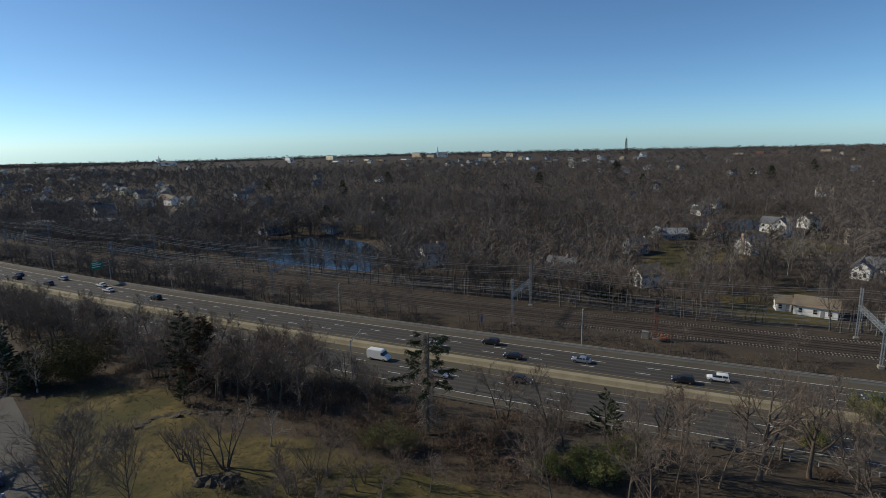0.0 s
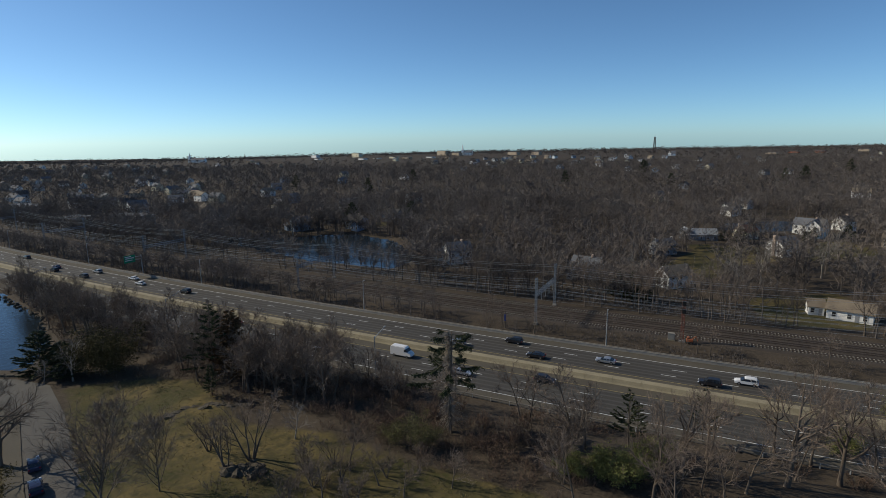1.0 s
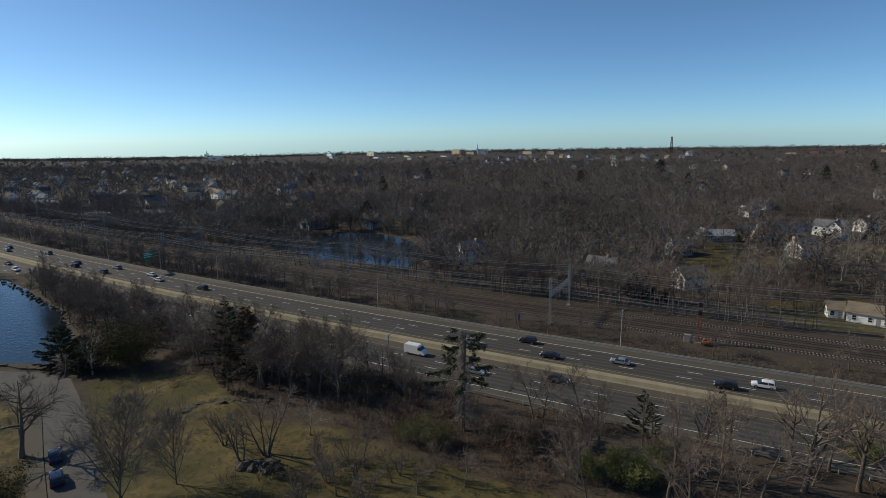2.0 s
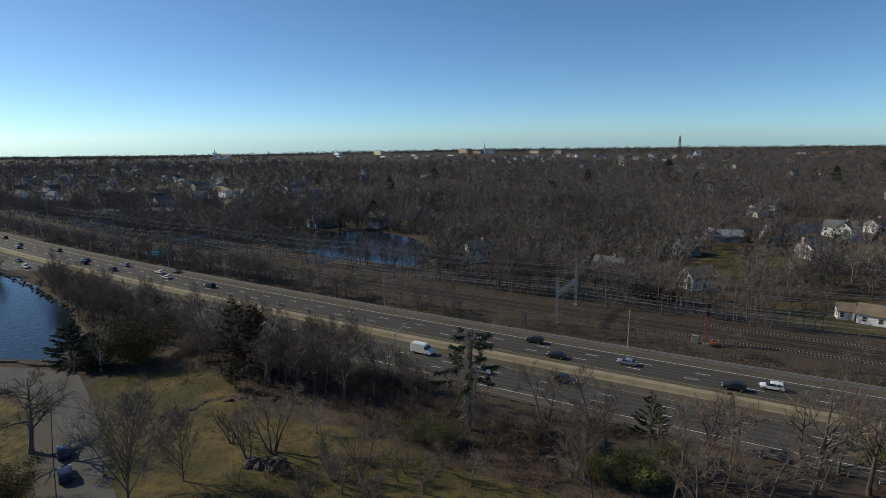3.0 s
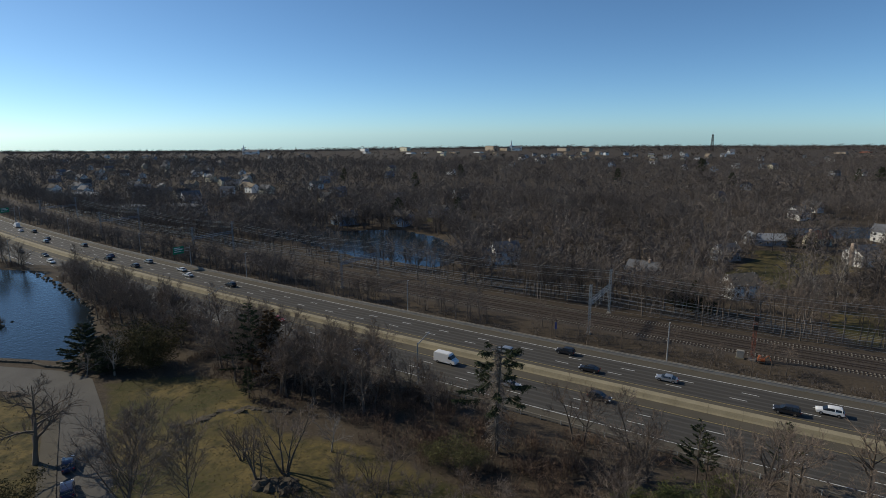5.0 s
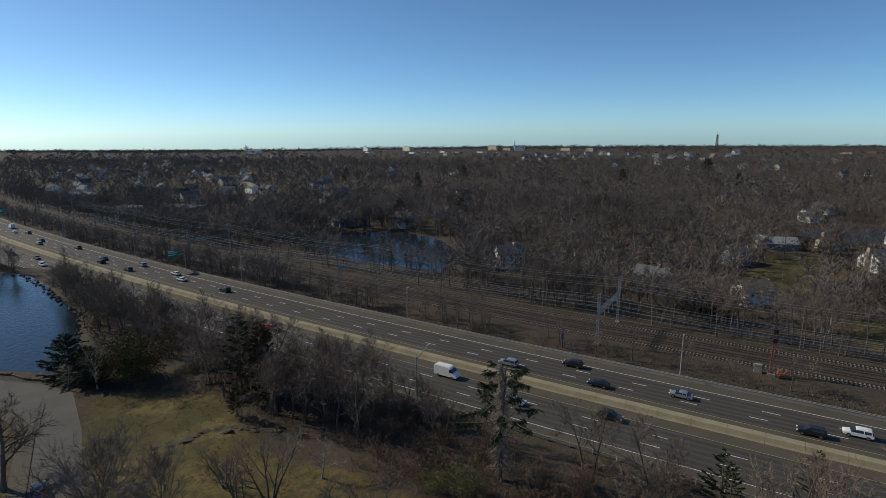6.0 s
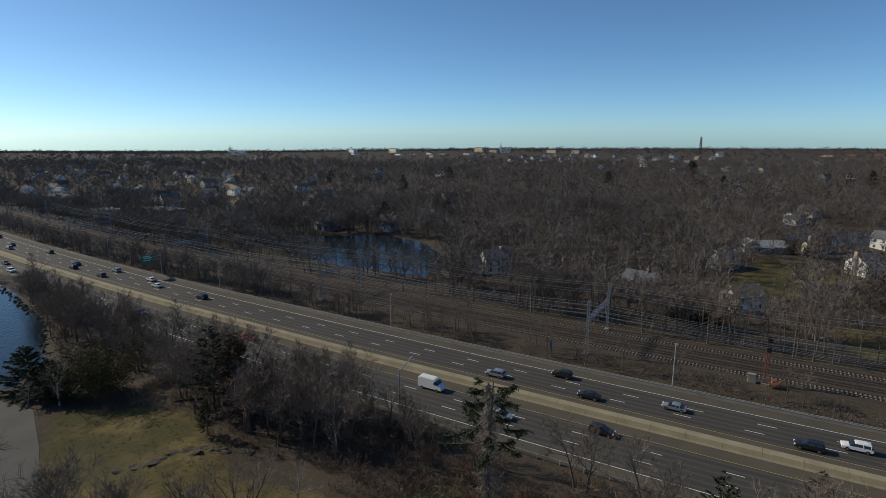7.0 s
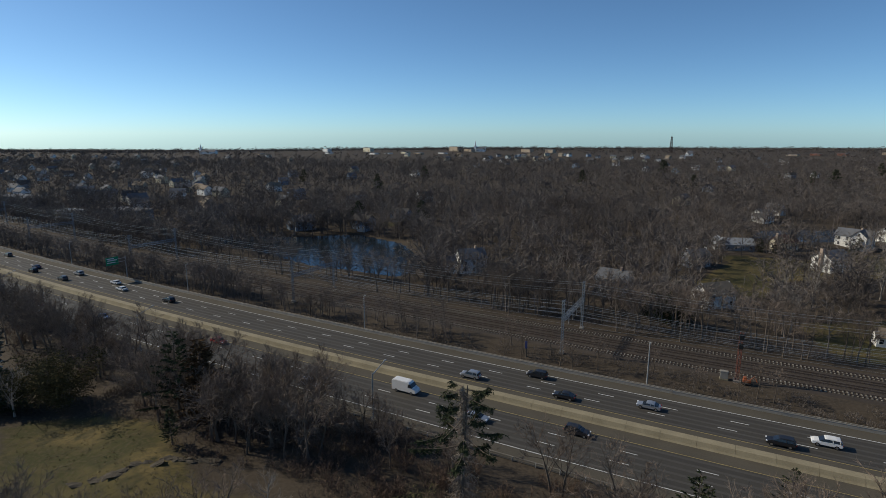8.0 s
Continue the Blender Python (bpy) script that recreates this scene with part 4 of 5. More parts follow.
def build_woods():
    mids = [sketch_tree(100 + i, 15, 5.6, 210, 0.085, 0.2, 0.08) for i in range(8)]
    fars = [sketch_tree(200 + i, 14, 5.6, 72, 0.24, 0.2, 0.10) for i in range(8)]
    dist = [sketch_tree(300 + i, 13, 5.8, 42, 0.85, 0.3, 0.25) for i in range(8)]
    x, y = scatter(3300, -330, 330, 170, 460, lambda x, y: (aside(x, y) > 40) & free(x, y) & open_shore(x, y) & (np.abs(x) < 0.82 * y + 25))
    rx, ry = scatter(900, -150, 25, 228, 362, lambda a, b: (inside(PONDS[1][0], a, b) < -1) & (inside(PONDS[1][0], a, b) > -13) & open_shore(a, b))
    x, y = np.concatenate([x, rx]), np.concatenate([y, ry])
    merged("woods", "dense leafless grey-brown woods among the houses", "woods", mids, spots(x, y, (0.7, 1.4)), M_WOODS)
    x, y = scatter(9000, -1000, 1000, 450, 1150, lambda x, y: free(x, y) & (np.abs(x) < 0.86 * y + 40))
    merged("woods", "distant leafless brown woods", "woods", fars, spots(x, y, (0.65, 1.4)), M_WOODS)
    x, y = scatter(7000, -3200, 3200, 1100, 3600, lambda x, y: (np.abs(x) < 0.9 * y) & ~((x > -520) & (x < 380) & (y > 1430) & (y < 1900) & (waves(x, y, 40) > -0.35)))
    tx, ty = scatter(1500, 0, 2300, 1700, 2500, lambda x, y: (np.abs(x) < 0.9 * y) & (waves(x, y, 60) + waves(x, y, 23) > 0.1))
    lx, ly = scatter(1300, -2600, 60, 2200, 3300, lambda x, y: waves(x, y, 90) + waves(x, y, 31) > 0.15)
    hx, hy = scatter(2200, -4300, 4300, 3400, 5200, lambda x, y: (np.abs(x) < 0.9 * y))
    tall = np.concatenate([spots(hx, hy, (0.8, 1.5), (1.4, 2.4)), spots(tx, ty, (0.9, 1.55), (0.9, 1.3)), spots(lx, ly, (1.0, 1.7), (0.9, 1.3))])
    merged("woods", "taller bare trees that stand up on the skyline", "woods", dist, tall, M_WOODS)
    merged("woods", "far leafless brown woods up to the skyline", "woods", dist, spots(x, y, (0.5, 1.4), (1.0, 1.8)), M_WOODS)


build_woods()


# ---- trees and thickets near the highway ----
NEAR = "bare trees near the highway"
rt = random.Random(21)
big_oak = Kind("bare_tree", "large spreading leafless tree with a thick dark trunk beside the drive", "tree",
               bare_tree_meshes(5, 16, 74, 0.22, 17, 8, 7, 3, radius=0.42, wander=0.24, twig_w=0.024, limb_r=0.75), M_BARK, M_TWIG, NEAR)
fine_tree = [Kind("bare_tree", "slender leafless tree with fine twigs on the lawn", "tree",
                  bare_tree_meshes(10 + i, 16, 34, 0.07, 26, 9, 9, 3, radius=0.15, wander=0.08, twig_w=0.022, limb_r=0.6), M_BARK, M_TWIG, NEAR) for i in range(2)]
stem_tree = [Kind("bare_tree", "leafless tree with several thin stems from one root", "tree",
                  bare_tree_meshes(20 + i, 13, 28, 0.4, 6, 5, 5, 3, stems=4, radius=0.36, twig_w=0.02), M_BARK, M_TWIG, NEAR) for i in range(2)]
wood_tree = [Kind("bare_tree", "leafless grey-brown tree on the bank beside the highway", "tree",
                  bare_tree_meshes(30 + i, 13, 38 + 4 * i, 0.26, 11, 6, 7, 2, radius=0.17, twig_w=0.028), M_BARK, M_TWIG, NEAR) for i in range(4)]
tall_tree = [Kind("bare_tree", "tall leafless woodland tree beside the railway", "tree",
                  bare_tree_meshes(40 + i, 15, 34, 0.35, 9, 5, 5, 3, radius=0.2, twig_w=0.034), M_BARK, M_TWIG, "bare trees beside the railway") for i in range(4)]
big_tree = [Kind("bare_tree", "large leafless tree with heavy crooked limbs on the bank", "tree",
                 bare_tree_meshes(130 + i, 15, 46, 0.3, 12, 7, 6, 2, radius=0.3, wander=0.24, twig_w=0.022, limb_r=0.75), M_BARK, M_TWIG, NEAR) for i in range(3)]
pale_tree = Kind("bare_tree", "leafless tree with pale crooked limbs", "tree", bare_tree_meshes(50, 12, 48, 0.25, 10, 7, 5, 2, radius=0.2, wander=0.3), M_PALE_BARK, M_PALE_BARK, NEAR)
brush = [Kind("thicket", "dense red-brown leafless thicket on the bank", "shrub", shrub_meshes(60 + i, 2.6, 4.4, 26, twigs=16), M_BRUSH, M_BRUSH, "thickets on the bank", stem="tangle") for i in range(3)]
verge = [Kind("thicket", "dark tangle of bare shrubs beside the railway", "shrub", shrub_meshes(70 + i, 2.0, 4.0, 22, twigs=10), M_TWIG, M_TWIG, "thickets beside the railway", stem="tangle") for i in range(2)]
olive = Kind("shrub_tree", "small tree with thin yellowish-green leaves", "tree", shrub_meshes(80, 7, 5, 16, 22, 0.26, 10), M_BARK, M_OLIVE, "leafy shrubs")
ivy = Kind("evergreen_bush", "pale green evergreen bush at the lawn's edge", "shrub", shrub_meshes(81, 4.5, 5, 22, 24, 0.24, 9), M_BARK, M_IVY, "leafy shrubs")
old_wood, old_leaf, old_dead = old_spruce_meshes(94, 19.3, 8.6)
spruce = Kind("spruce", "old spruce with dark drooping boughs and bare grey lower branches", "tree", (old_wood, old_leaf), M_BARK, M_NEEDLE, "evergreen trees")
pine = [Kind("pine", "dark green pine tree beside the pond", "tree", conifer_meshes(91 + i, 11, 6.2, 0.04, 17, 8, 0.02, 110, 0.5), M_BARK, M_NEEDLE, "evergreen trees") for i in range(2)]
rusty = Kind("cedar", "brownish evergreen with rusty foliage", "tree", conifer_meshes(95, 12, 4.4, 0.06, 18, 7, 0.1, 60, 0.58), M_BARK, M_RUSTY_NEEDLE, "evergreen trees")
cedar = Kind("cedar", "narrow dark evergreen cedar on the bank", "tree", conifer_meshes(96, 12, 3.0, 0.15, 20, 6, 0.15, 60, 0.42, 0.3), M_BARK, M_NEEDLE, "evergreen trees")
scrub_pine = [Kind("pine", "scraggly pine with dark green tufts above bare branches", "tree", conifer_meshes(98 + i, 12, 5.5, 0.22, 12, 4, 0.1, 110, 0.4, 0.55), M_BARK, M_NEEDLE, "evergreen trees") for i in range(2)]
edge_spruce = Kind("spruce", "tall irregular dark spruce at the edge of the bank", "tree", conifer_meshes(100, 16, 6.0, 0.16, 15, 5, 0.05, 110, 0.5, 0.35), M_BARK, M_NEEDLE, "evergreen trees")
holly = Kind("evergreen_tree", "broad rounded olive-brown evergreen beside the pond", "tree", shrub_meshes(101, 9.5, 8, 26, 34, 0.34, 10), M_BARK, M_HOLLY, "evergreen trees")

for x, y, s in ((97, 176, 1.35), (104, 190, 1.25), (121, 204, 1.4), (148, 210, 1.4), (165, 226, 1.3), (190, 262, 1.4), (72, 201, 1.2), (40, 232, 1.2), (196, 285, 1.3), (134, 222, 1.2)):
    pale_tree.put(x, y, s, x * 53 % 360, 0.9, "leafless tree with a pale trunk among the houses")
big_oak.put(-73.0, 87.0, 1.0, 40)
fine_tree[0].put(-48.3, 73.8, 1.2, 0)
fine_tree[1].put(-42.0, 78.0, 0.82, 50, 0.8)
stem_tree[0].put(-30.6, 85.4, 1.0, 10)
stem_tree[1].put(-33.9, 83.0, 0.84, 90)
stem_tree[0].put(-38.5, 88.0, 0.6, 200)
pale_tree.put(-25.0, 91.6, 0.6, 30)
for x, y, s in ((-19, 78, 0.45), (-15, 79, 0.5), (-12, 74, 0.42), (-22, 74, 0.45), (-17, 84, 0.4), (-8, 80, 0.4)):
    rt.choice(stem_tree).put(x, y, s, rt.uniform(0, 360), 1.3, "low leafless sapling with crooked grey stems on the lawn")
for x, y, s in ((-20, 80, 0.42), (-14, 82, 0.5), (-9, 78, 0.45), (-17, 75, 0.5), (-12, 70, 0.5), (-5, 75, 0.45), (-3, 81, 0.4), (-22, 85, 0.38), (2, 77, 0.42), (-19, 68, 0.5)):
    rt.choice(wood_tree).put(x, y, s * 1.15, rt.uniform(0, 360), 1.3, "low leafless tree with a haze of fine twigs")
part("dead_wood", mesh_from("dead_wood", old_dead.v, old_dead.f, M_DEAD), None, spruce.put(2.0, 94.0, 1.0, 20), "veil of dead grey twigs")
wood_tree[1].put(15.5, 99.4, 1.06, 0)
wood_tree[2].put(17.0, 98.6, 0.95, 80)
wood_tree[3].put(22.2, 85.7, 1.25, 160)
wood_tree[0].put(24.5, 87.0, 1.1, 250)
scrub_pine[0].put(31.8, 87.5, 0.9, 0, 0.85)
scrub_pine[1].put(34.0, 89.5, 0.7, 70, 0.8)
scrub_pine[0].put(46.5, 92.0, 0.85, 110, 0.8)
for x, y, s, k in ((51.5, 76.1, 1.25, 0), (61, 78, 1.15, 1), (37, 79, 0.95, 2), (45, 87, 0.9, 1), (57, 88, 0.9, 0), (73, 76, 1.1, 2), (30, 72, 0.85, 0), (67, 90, 0.9, 1)):
    big_tree[k].put(x, y, s, x * 37 % 360)
wood_tree[0].put(60.5, 84.0, 1.25, 0)
wood_tree[1].put(43.0, 83.0, 1.2, 75)
wood_tree[3].put(70.5, 83.0, 1.2, 140)
wood_tree[0].put(66.0, 74.5, 1.25, 200)
rusty.put(-45.2, 119.0, 1.25, 30, 1.05, "tall evergreen with rusty brown needles on one side")
edge_spruce.put(-49.5, 118.5, 1.05, 0, 1.05)
cedar.put(-46.0, 108.5, 0.55, 40, 1.2)
holly.put(-75.7, 125.0, 1.15, 0)
holly.put(-82.0, 127.0, 0.85, 60, 1.1)
pine[0].put(-92.5, 125.6, 0.92, 0, 1.15)
pine[1].put(-86.0, 124.0, 0.75, 90, 1.2)
pine[1].put(-97.0, 80.5, 0.6, 10, 1.3)
holly.put(-65.0, 71.5, 0.75, 10, 1.1, "dark olive evergreen beside the drive")
pale_tree.put(-82.5, 121.0, 0.95, 0)
pale_tree.put(-88.0, 119.5, 0.5, 80)
for x, y, s in ((-5.2, 88.6, 0.8), (-1.6, 89.8, 0.55), (-8.5, 90.0, 0.5)):
    olive.put(x, y, s, rt.uniform(0, 360))
for x, y, s in ((23.5, 79.0, 1.0), (27.5, 77.5, 1.1), (31.0, 80.5, 0.9), (20.0, 80.0, 0.7), (36.0, 84.0, 0.8), (68, 88, 0.9), (86, 95, 1.2)):
    ivy.put(x, y, s, rt.uniform(0, 360))


for i in range(18):
    rt.choice(brush + verge).put(rt.uniform(-39, -12), rt.uniform(65, 79), rt.uniform(0.55, 0.95), rt.uniform(0, 360), 1.0, "low tangle of bare stems on the lawn")


def bank(count, x0, x1, d0, d1, kinds, sizes, wide=(0.85, 1.2), skip=lambda x, y: False):
    """Sets plants at random along a stretch of the highway's side."""
    for _ in range(count):
        for _ in range(30):
            p = along(rt.uniform(x0, x1), rt.uniform(d0, d1))
            if not skip(p.x, p.y) and all(float(inside(q, p.x, p.y)) < -1 for q, _ in PONDS) and float(inside(LOT, p.x, p.y)) < -2:
                break
        else:
            continue
        rt.choice(kinds).put(p.x, p.y, rt.uniform(*sizes), rt.uniform(0, 360), rt.uniform(*wide))


glade = lambda x, y: (4 < x < 14 and 96 < y < 112) or float(inside(LAWNS[0], x, y)) > 1.5 or math.hypot(x - 2, y - 94) < 3
bank(58, -46, 2, -54, -36, wood_tree, (0.85, 1.2), skip=glade)
bank(16, 0, 24, -46, -36, wood_tree, (0.45, 0.75), skip=glade)
bank(105, -48, 36, -52, -34.5, brush, (0.6, 1.1), skip=glade)
bank(34, 16, 80, -68, -46, brush, (0.5, 1.0), skip=lambda x, y: float(inside(LAWNS[0], x, y)) > 2)
bank(34, 40, 108, -74, -38, wood_tree, (0.7, 1.1), skip=lambda x, y: glade(x, y) or (x < 19 and y > 90))
bank(36, 40, 108, -66, -34, brush, (0.6, 1.0), skip=glade)
bank(46, -136, -50, -48, -34.5, wood_tree, (0.8, 1.2))
bank(44, -150, -48, -54, -34, brush, (0.7, 1.2))
bank(26, -175, -70, -37, -33.2, wood_tree, (0.7, 1.05))
bank(26, -180, -70, -37, -33, brush, (0.6, 1.0))
bank(30, -250, -130, -50, -34, wood_tree, (0.8, 1.15))
# between the highway and the railway
bank(36, -100, 90, 9.0, 15.5, tall_tree, (0.38, 0.62))
verge[0].put(*along(-8, 12.5)[:2], 1.9, 0, 1.0, "large dark round bush beside the railway")
# beyond the railway
bank(60, -110, 110, 38.5, 52, tall_tree, (0.7, 1.12), skip=lambda x, y: not open_shore(x, y) or any(math.hypot(x - a, y - b) < r * 0.75 or (abs(x - a * y / b) < 3.5 and b - 32 < y < b) for a, b, r in HOUSE_SPOTS[:20]))


def strip_spots(count, x0, x1, d0, d1, sizes):
    pts = [along(rt.uniform(x0, x1), rt.uniform(d0, d1)) for _ in range(count)]
    x, y = np.array([p.x for p in pts]), np.array([p.y for p in pts])
    ok = np.ones(len(x), bool)
    for hx, hy, hr in HOUSE_SPOTS[:20]:
        ok &= np.hypot(x - hx, y - hy) > hr * 0.75
        ok &= ~((np.abs(x - hx * y / hy) < 5) & (y < hy) & (y > hy - 32))
    for poly, level in PONDS:
        ok &= inside(poly, x, y) < -1
    ok &= open_shore(x, y)
    return spots(x[ok], y[ok], sizes)


low = [triangles(shrub_meshes(75 + i, 2.0, 4.0, 16, twigs=9)) for i in range(4)]
lean = [triangles(bare_tree_meshes(140 + i, 15, 34, 0.35, 7, 4, 5, 1, radius=0.17, twig_w=0.05)) for i in range(5)]
merged("undergrowth", "dark tangled bare undergrowth along both sides of the railway", "shrubs", low,
       np.concatenate([strip_spots(380, -230, 90, 8.8, 16, (0.45, 1.05)), strip_spots(300, -260, 110, 38, 52, (0.6, 1.2))]), M_WOODS)
merged("woods", "leafless trees in a strip along the railway", "woods", lean,
       np.concatenate([strip_spots(130, -140, 110, 40, 66, (0.75, 1.15)), strip_spots(75, -150, -5, 9.5, 15.5, (0.48, 0.72))]), M_WOODS)
merged("woods", "bare trees crowding both sides of the bending highway and railway", "woods",
       [sketch_tree(400 + i, 13, 4.6, 150, 0.065, 0.18, 0.07) for i in range(6)],
       np.concatenate([strip_spots(380, -460, -70, 9, 16.5, (0.55, 0.95)), strip_spots(420, -480, -118, 38.5, 64, (0.7, 1.15))]), M_WOODS)
for x, y, s in ((66, 186, 0.9), (69, 183, 0.8), (63, 190, 0.8), (156, 284, 0.75), (186, 278, 0.6), (150, 290, 0.6), (-57, 372, 1.3), (-18, 385, 1.2), (205, 300, 0.6), (222, 298, 0.7)):
    pine[int(x) % 2].put(x, y, s, rt.uniform(0, 360), label="dark evergreen tree beside a house")
for x, y, s in ((-69, 560, 1.5), (300, 820, 1.8), (306, 826, 1.6), (150, 660, 1.4), (-30, 700, 1.5), (420, 640, 1.6), (428, 650, 1.5), (410, 660, 1.3), (560, 760, 1.7), (-160, 640, 1.4), (250, 600, 1.3)):
    cedar.put(x, y, s, rt.uniform(0, 360), 1.6, "distant dark evergreen standing above bare woods")

# dense dark thicket between the lawn and the highway
bx, by = [], []
while len(bx) < 230:
    p = along(rt.uniform(-44, 44), rt.uniform(-60, -34))
    if float(inside(LAWNS[0], p.x, p.y)) < 0.5 and not (4 < p.x < 13 and 98 < p.y < 112):
        bx.append(p.x), by.append(p.y)
merged("undergrowth", "dense dark red-brown undergrowth on the highway bank", "shrubs", [triangles(shrub_meshes(85 + i, 2.3, 3.6, 18, twigs=11)) for i in range(4)],
       spots(np.array(bx), np.array(by), (0.6, 1.25)), M_BRUSH)

# dry tufts that roughen the lawns
rg = np.random.RandomState(3)
tx, ty = rg.uniform(-125, 40, 11000), rg.uniform(55, 122, 11000)
grow = np.zeros(len(tx), bool)
for poly in LAWNS[:2]:
    grow |= inside(poly, tx, ty) > -2
grow &= (inside(LOT, tx, ty) < -3.5) & (waves(tx, ty, 2.3) + waves(tx, ty, 7.1) > -0.3)
tufts = []
for k in range(5):
    bag, rb = Twigs(), random.Random(k)
    for _ in range(7):
        p = Vector((rb.uniform(-.35, .35), rb.uniform(-.35, .35), -0.02))
        bag.sliver(p, p + Vector((rb.uniform(-.25, .25), rb.uniform(-.25, .25), rb.uniform(.12, .34))), 0.05, rb)
    tufts.append(triangles((bag, Twigs())))
tx, ty = tx[grow], ty[grow]
merged("grass_tufts", "dry yellow and olive grass tufts on the lawns", "grass", tufts, spots(tx, ty, (0.35, 0.85)), M_TUFT)


# ---- drive, wall and rocks on the near side ----
def flat_poly(name, poly, z, material, thick=0.15):
    bm = bmesh.new()
    top = [bm.verts.new((x, y, z)) for x, y in poly]
    low = [bm.verts.new((x, y, z - thick)) for x, y in poly]
    bm.faces.new(top)
    for i in range(len(poly)):
        j = (i + 1) % len(poly)
        bm.faces.new((top[i], top[j], low[j], low[i]))
    bmesh.ops.triangulate(bm, faces=bm.faces)
    return mesh_of(name, bm, material)


drive = tagged(new("pavement", flat_poly("pavement", LOT, 0.95, M_LOT)), "worn grey asphalt drive and parking place beside the pond", "pavement", kind="structure")
KERB = [(-44, 52), (-60.5, 75.6), (-68.7, 86.1), (-82.3, 104.2), (-92, 110)]
for (ax, ay), (bx, by) in zip(KERB, KERB[1:]):
    n = max(1, int(math.hypot(bx - ax, by - ay) / 2.4))
    for i in range(n):
        p, q = Vector((ax, ay, 0)).lerp(Vector((bx, by, 0)), i / n), Vector((ax, ay, 0)).lerp(Vector((bx, by, 0)), (i + 0.97) / n)
        bm = box(bmesh.new(), 0, -0.09, 0, (q - p).length, 0.09, 0.24, 0.02)
        k = part("kerb_stone", bm, M_SHOULDER, drive)
        k.matrix_world = Matrix.Translation((p.x, p.y, 0.84)) @ pose(0, 0, 0, 0, 0, math.degrees(math.atan2(by - ay, bx - ax)))
side_path = [(x - 2.0, y - 1.5) for x, y in KERB] + [(x + 0.1, y - 0.25) for x, y in KERB[::-1]]
tagged(new("pavement", flat_poly("pavement", side_path, 1.03, M_SHOULDER)), "narrow brownish footway beside the drive", "pavement", kind="structure")


def stone(rng, size, squash=0.6, cuts=1):
    """An angular boulder."""
    bm = bmesh.new()
    bmesh.ops.create_icosphere(bm, subdivisions=cuts + 1, radius=1)
    off = Vector((rng.uniform(0, 90), rng.uniform(0, 90), 3))
    for v in bm.verts:
        n = noise.noise(v.co * 1.3 + off) * 0.8 + noise.noise(v.co * 3 + off) * 0.4
        v.co *= 1 + n
        v.co.z *= squash
        v.co *= size
    return bm


rk = random.Random(8)


def outcrop(label, spots_, group, squash=0.65, lie=None):
    """Boulders that lean into one another; lie: the bearing along which long slabs stretch."""
    x0, y0 = spots_[0][:2]
    ob = thing("rock_outcrop", label, "rock", group, pose(x0, y0, gz(x0, y0)))
    for x, y, s in spots_:
        o = part("stone", stone(rk, s, squash * rk.uniform(0.75, 1.25)), M_ROCK, ob)
        turn = rk.uniform(0, 360) if lie is None else lie + rk.uniform(-20, 20)
        o.matrix_world = pose(x, y, gz(x, y) - s * 0.1, rk.uniform(-15, 15), rk.uniform(-15, 15), turn) @ Matrix.Diagonal((1.0 if lie is None else 1.7, 1, 1, 1))


outcrop("grey rock outcrop round a cluster of bare stems", [(-30.5 + rk.gauss(0, 1.5), 81.8 + rk.gauss(0, 1.0), rk.uniform(0.5, 1.35)) for _ in range(34)], "rock outcrops")
outcrop("long low grey rock ledge along the lawn", [(-55 + 12 * i / 21 + rk.uniform(-.4, .4), 98.6 + 5 * i / 21 + rk.uniform(-.7, .7), rk.uniform(0.4, 1.15)) for i in range(0, 22, 2)], "rock outcrops", 0.28, 22)
outcrop("dark rock ledge under bushes on the lawn", [(-44 + i * 0.6, 103.5 + rk.uniform(-.7, .7), rk.uniform(0.35, 0.9)) for i in range(0, 13, 2)], "rock outcrops", 0.4, 10)

wall_line = [(-124, 126.5), (-106, 125.8), (-101, 123.8), (-94, 123.5)]
pond_wall = thing("stone_wall", "low grey stone retaining wall along the pond", "wall")
for (ax, ay), (bx, by) in zip(wall_line, wall_line[1:]):
    n = max(1, int(math.hypot(bx - ax, by - ay) / 1.1))
    for i in range(n):
        bm = box(bmesh.new(), 0, -0.35, 0, 1.05 * math.hypot(bx - ax, by - ay) / n / 1.1, 0.35, rk.uniform(0.85, 1.0), 0.06)
        o = part("stone", bm, M_ROCK, pond_wall)
        o.matrix_world = Matrix.Translation((ax + (bx - ax) * i / n, ay + (by - ay) * i / n, 0.45)) @ pose(0, 0, 0, 0, 0, math.degrees(math.atan2(by - ay, bx - ax)))
shore = thing("shore_stones", "line of grey boulders along the pond's far bank", "rock")
for i in range(60):
    t = i / 59
    x, y = (-122 + -56 * t + rk.uniform(-1, 1), 168 + 44 * t + rk.uniform(-1, 1)) if i % 4 else (-103 - 19 * t + rk.uniform(-1, 1), 143 + 25 * t + rk.uniform(-1, 1))
    part("stone", stone(rk, rk.uniform(0.3, 0.8), 0.7, 0), M_ROCK, shore).matrix_world = pose(x, y, 0.7, 0, 0, rk.uniform(0, 360))

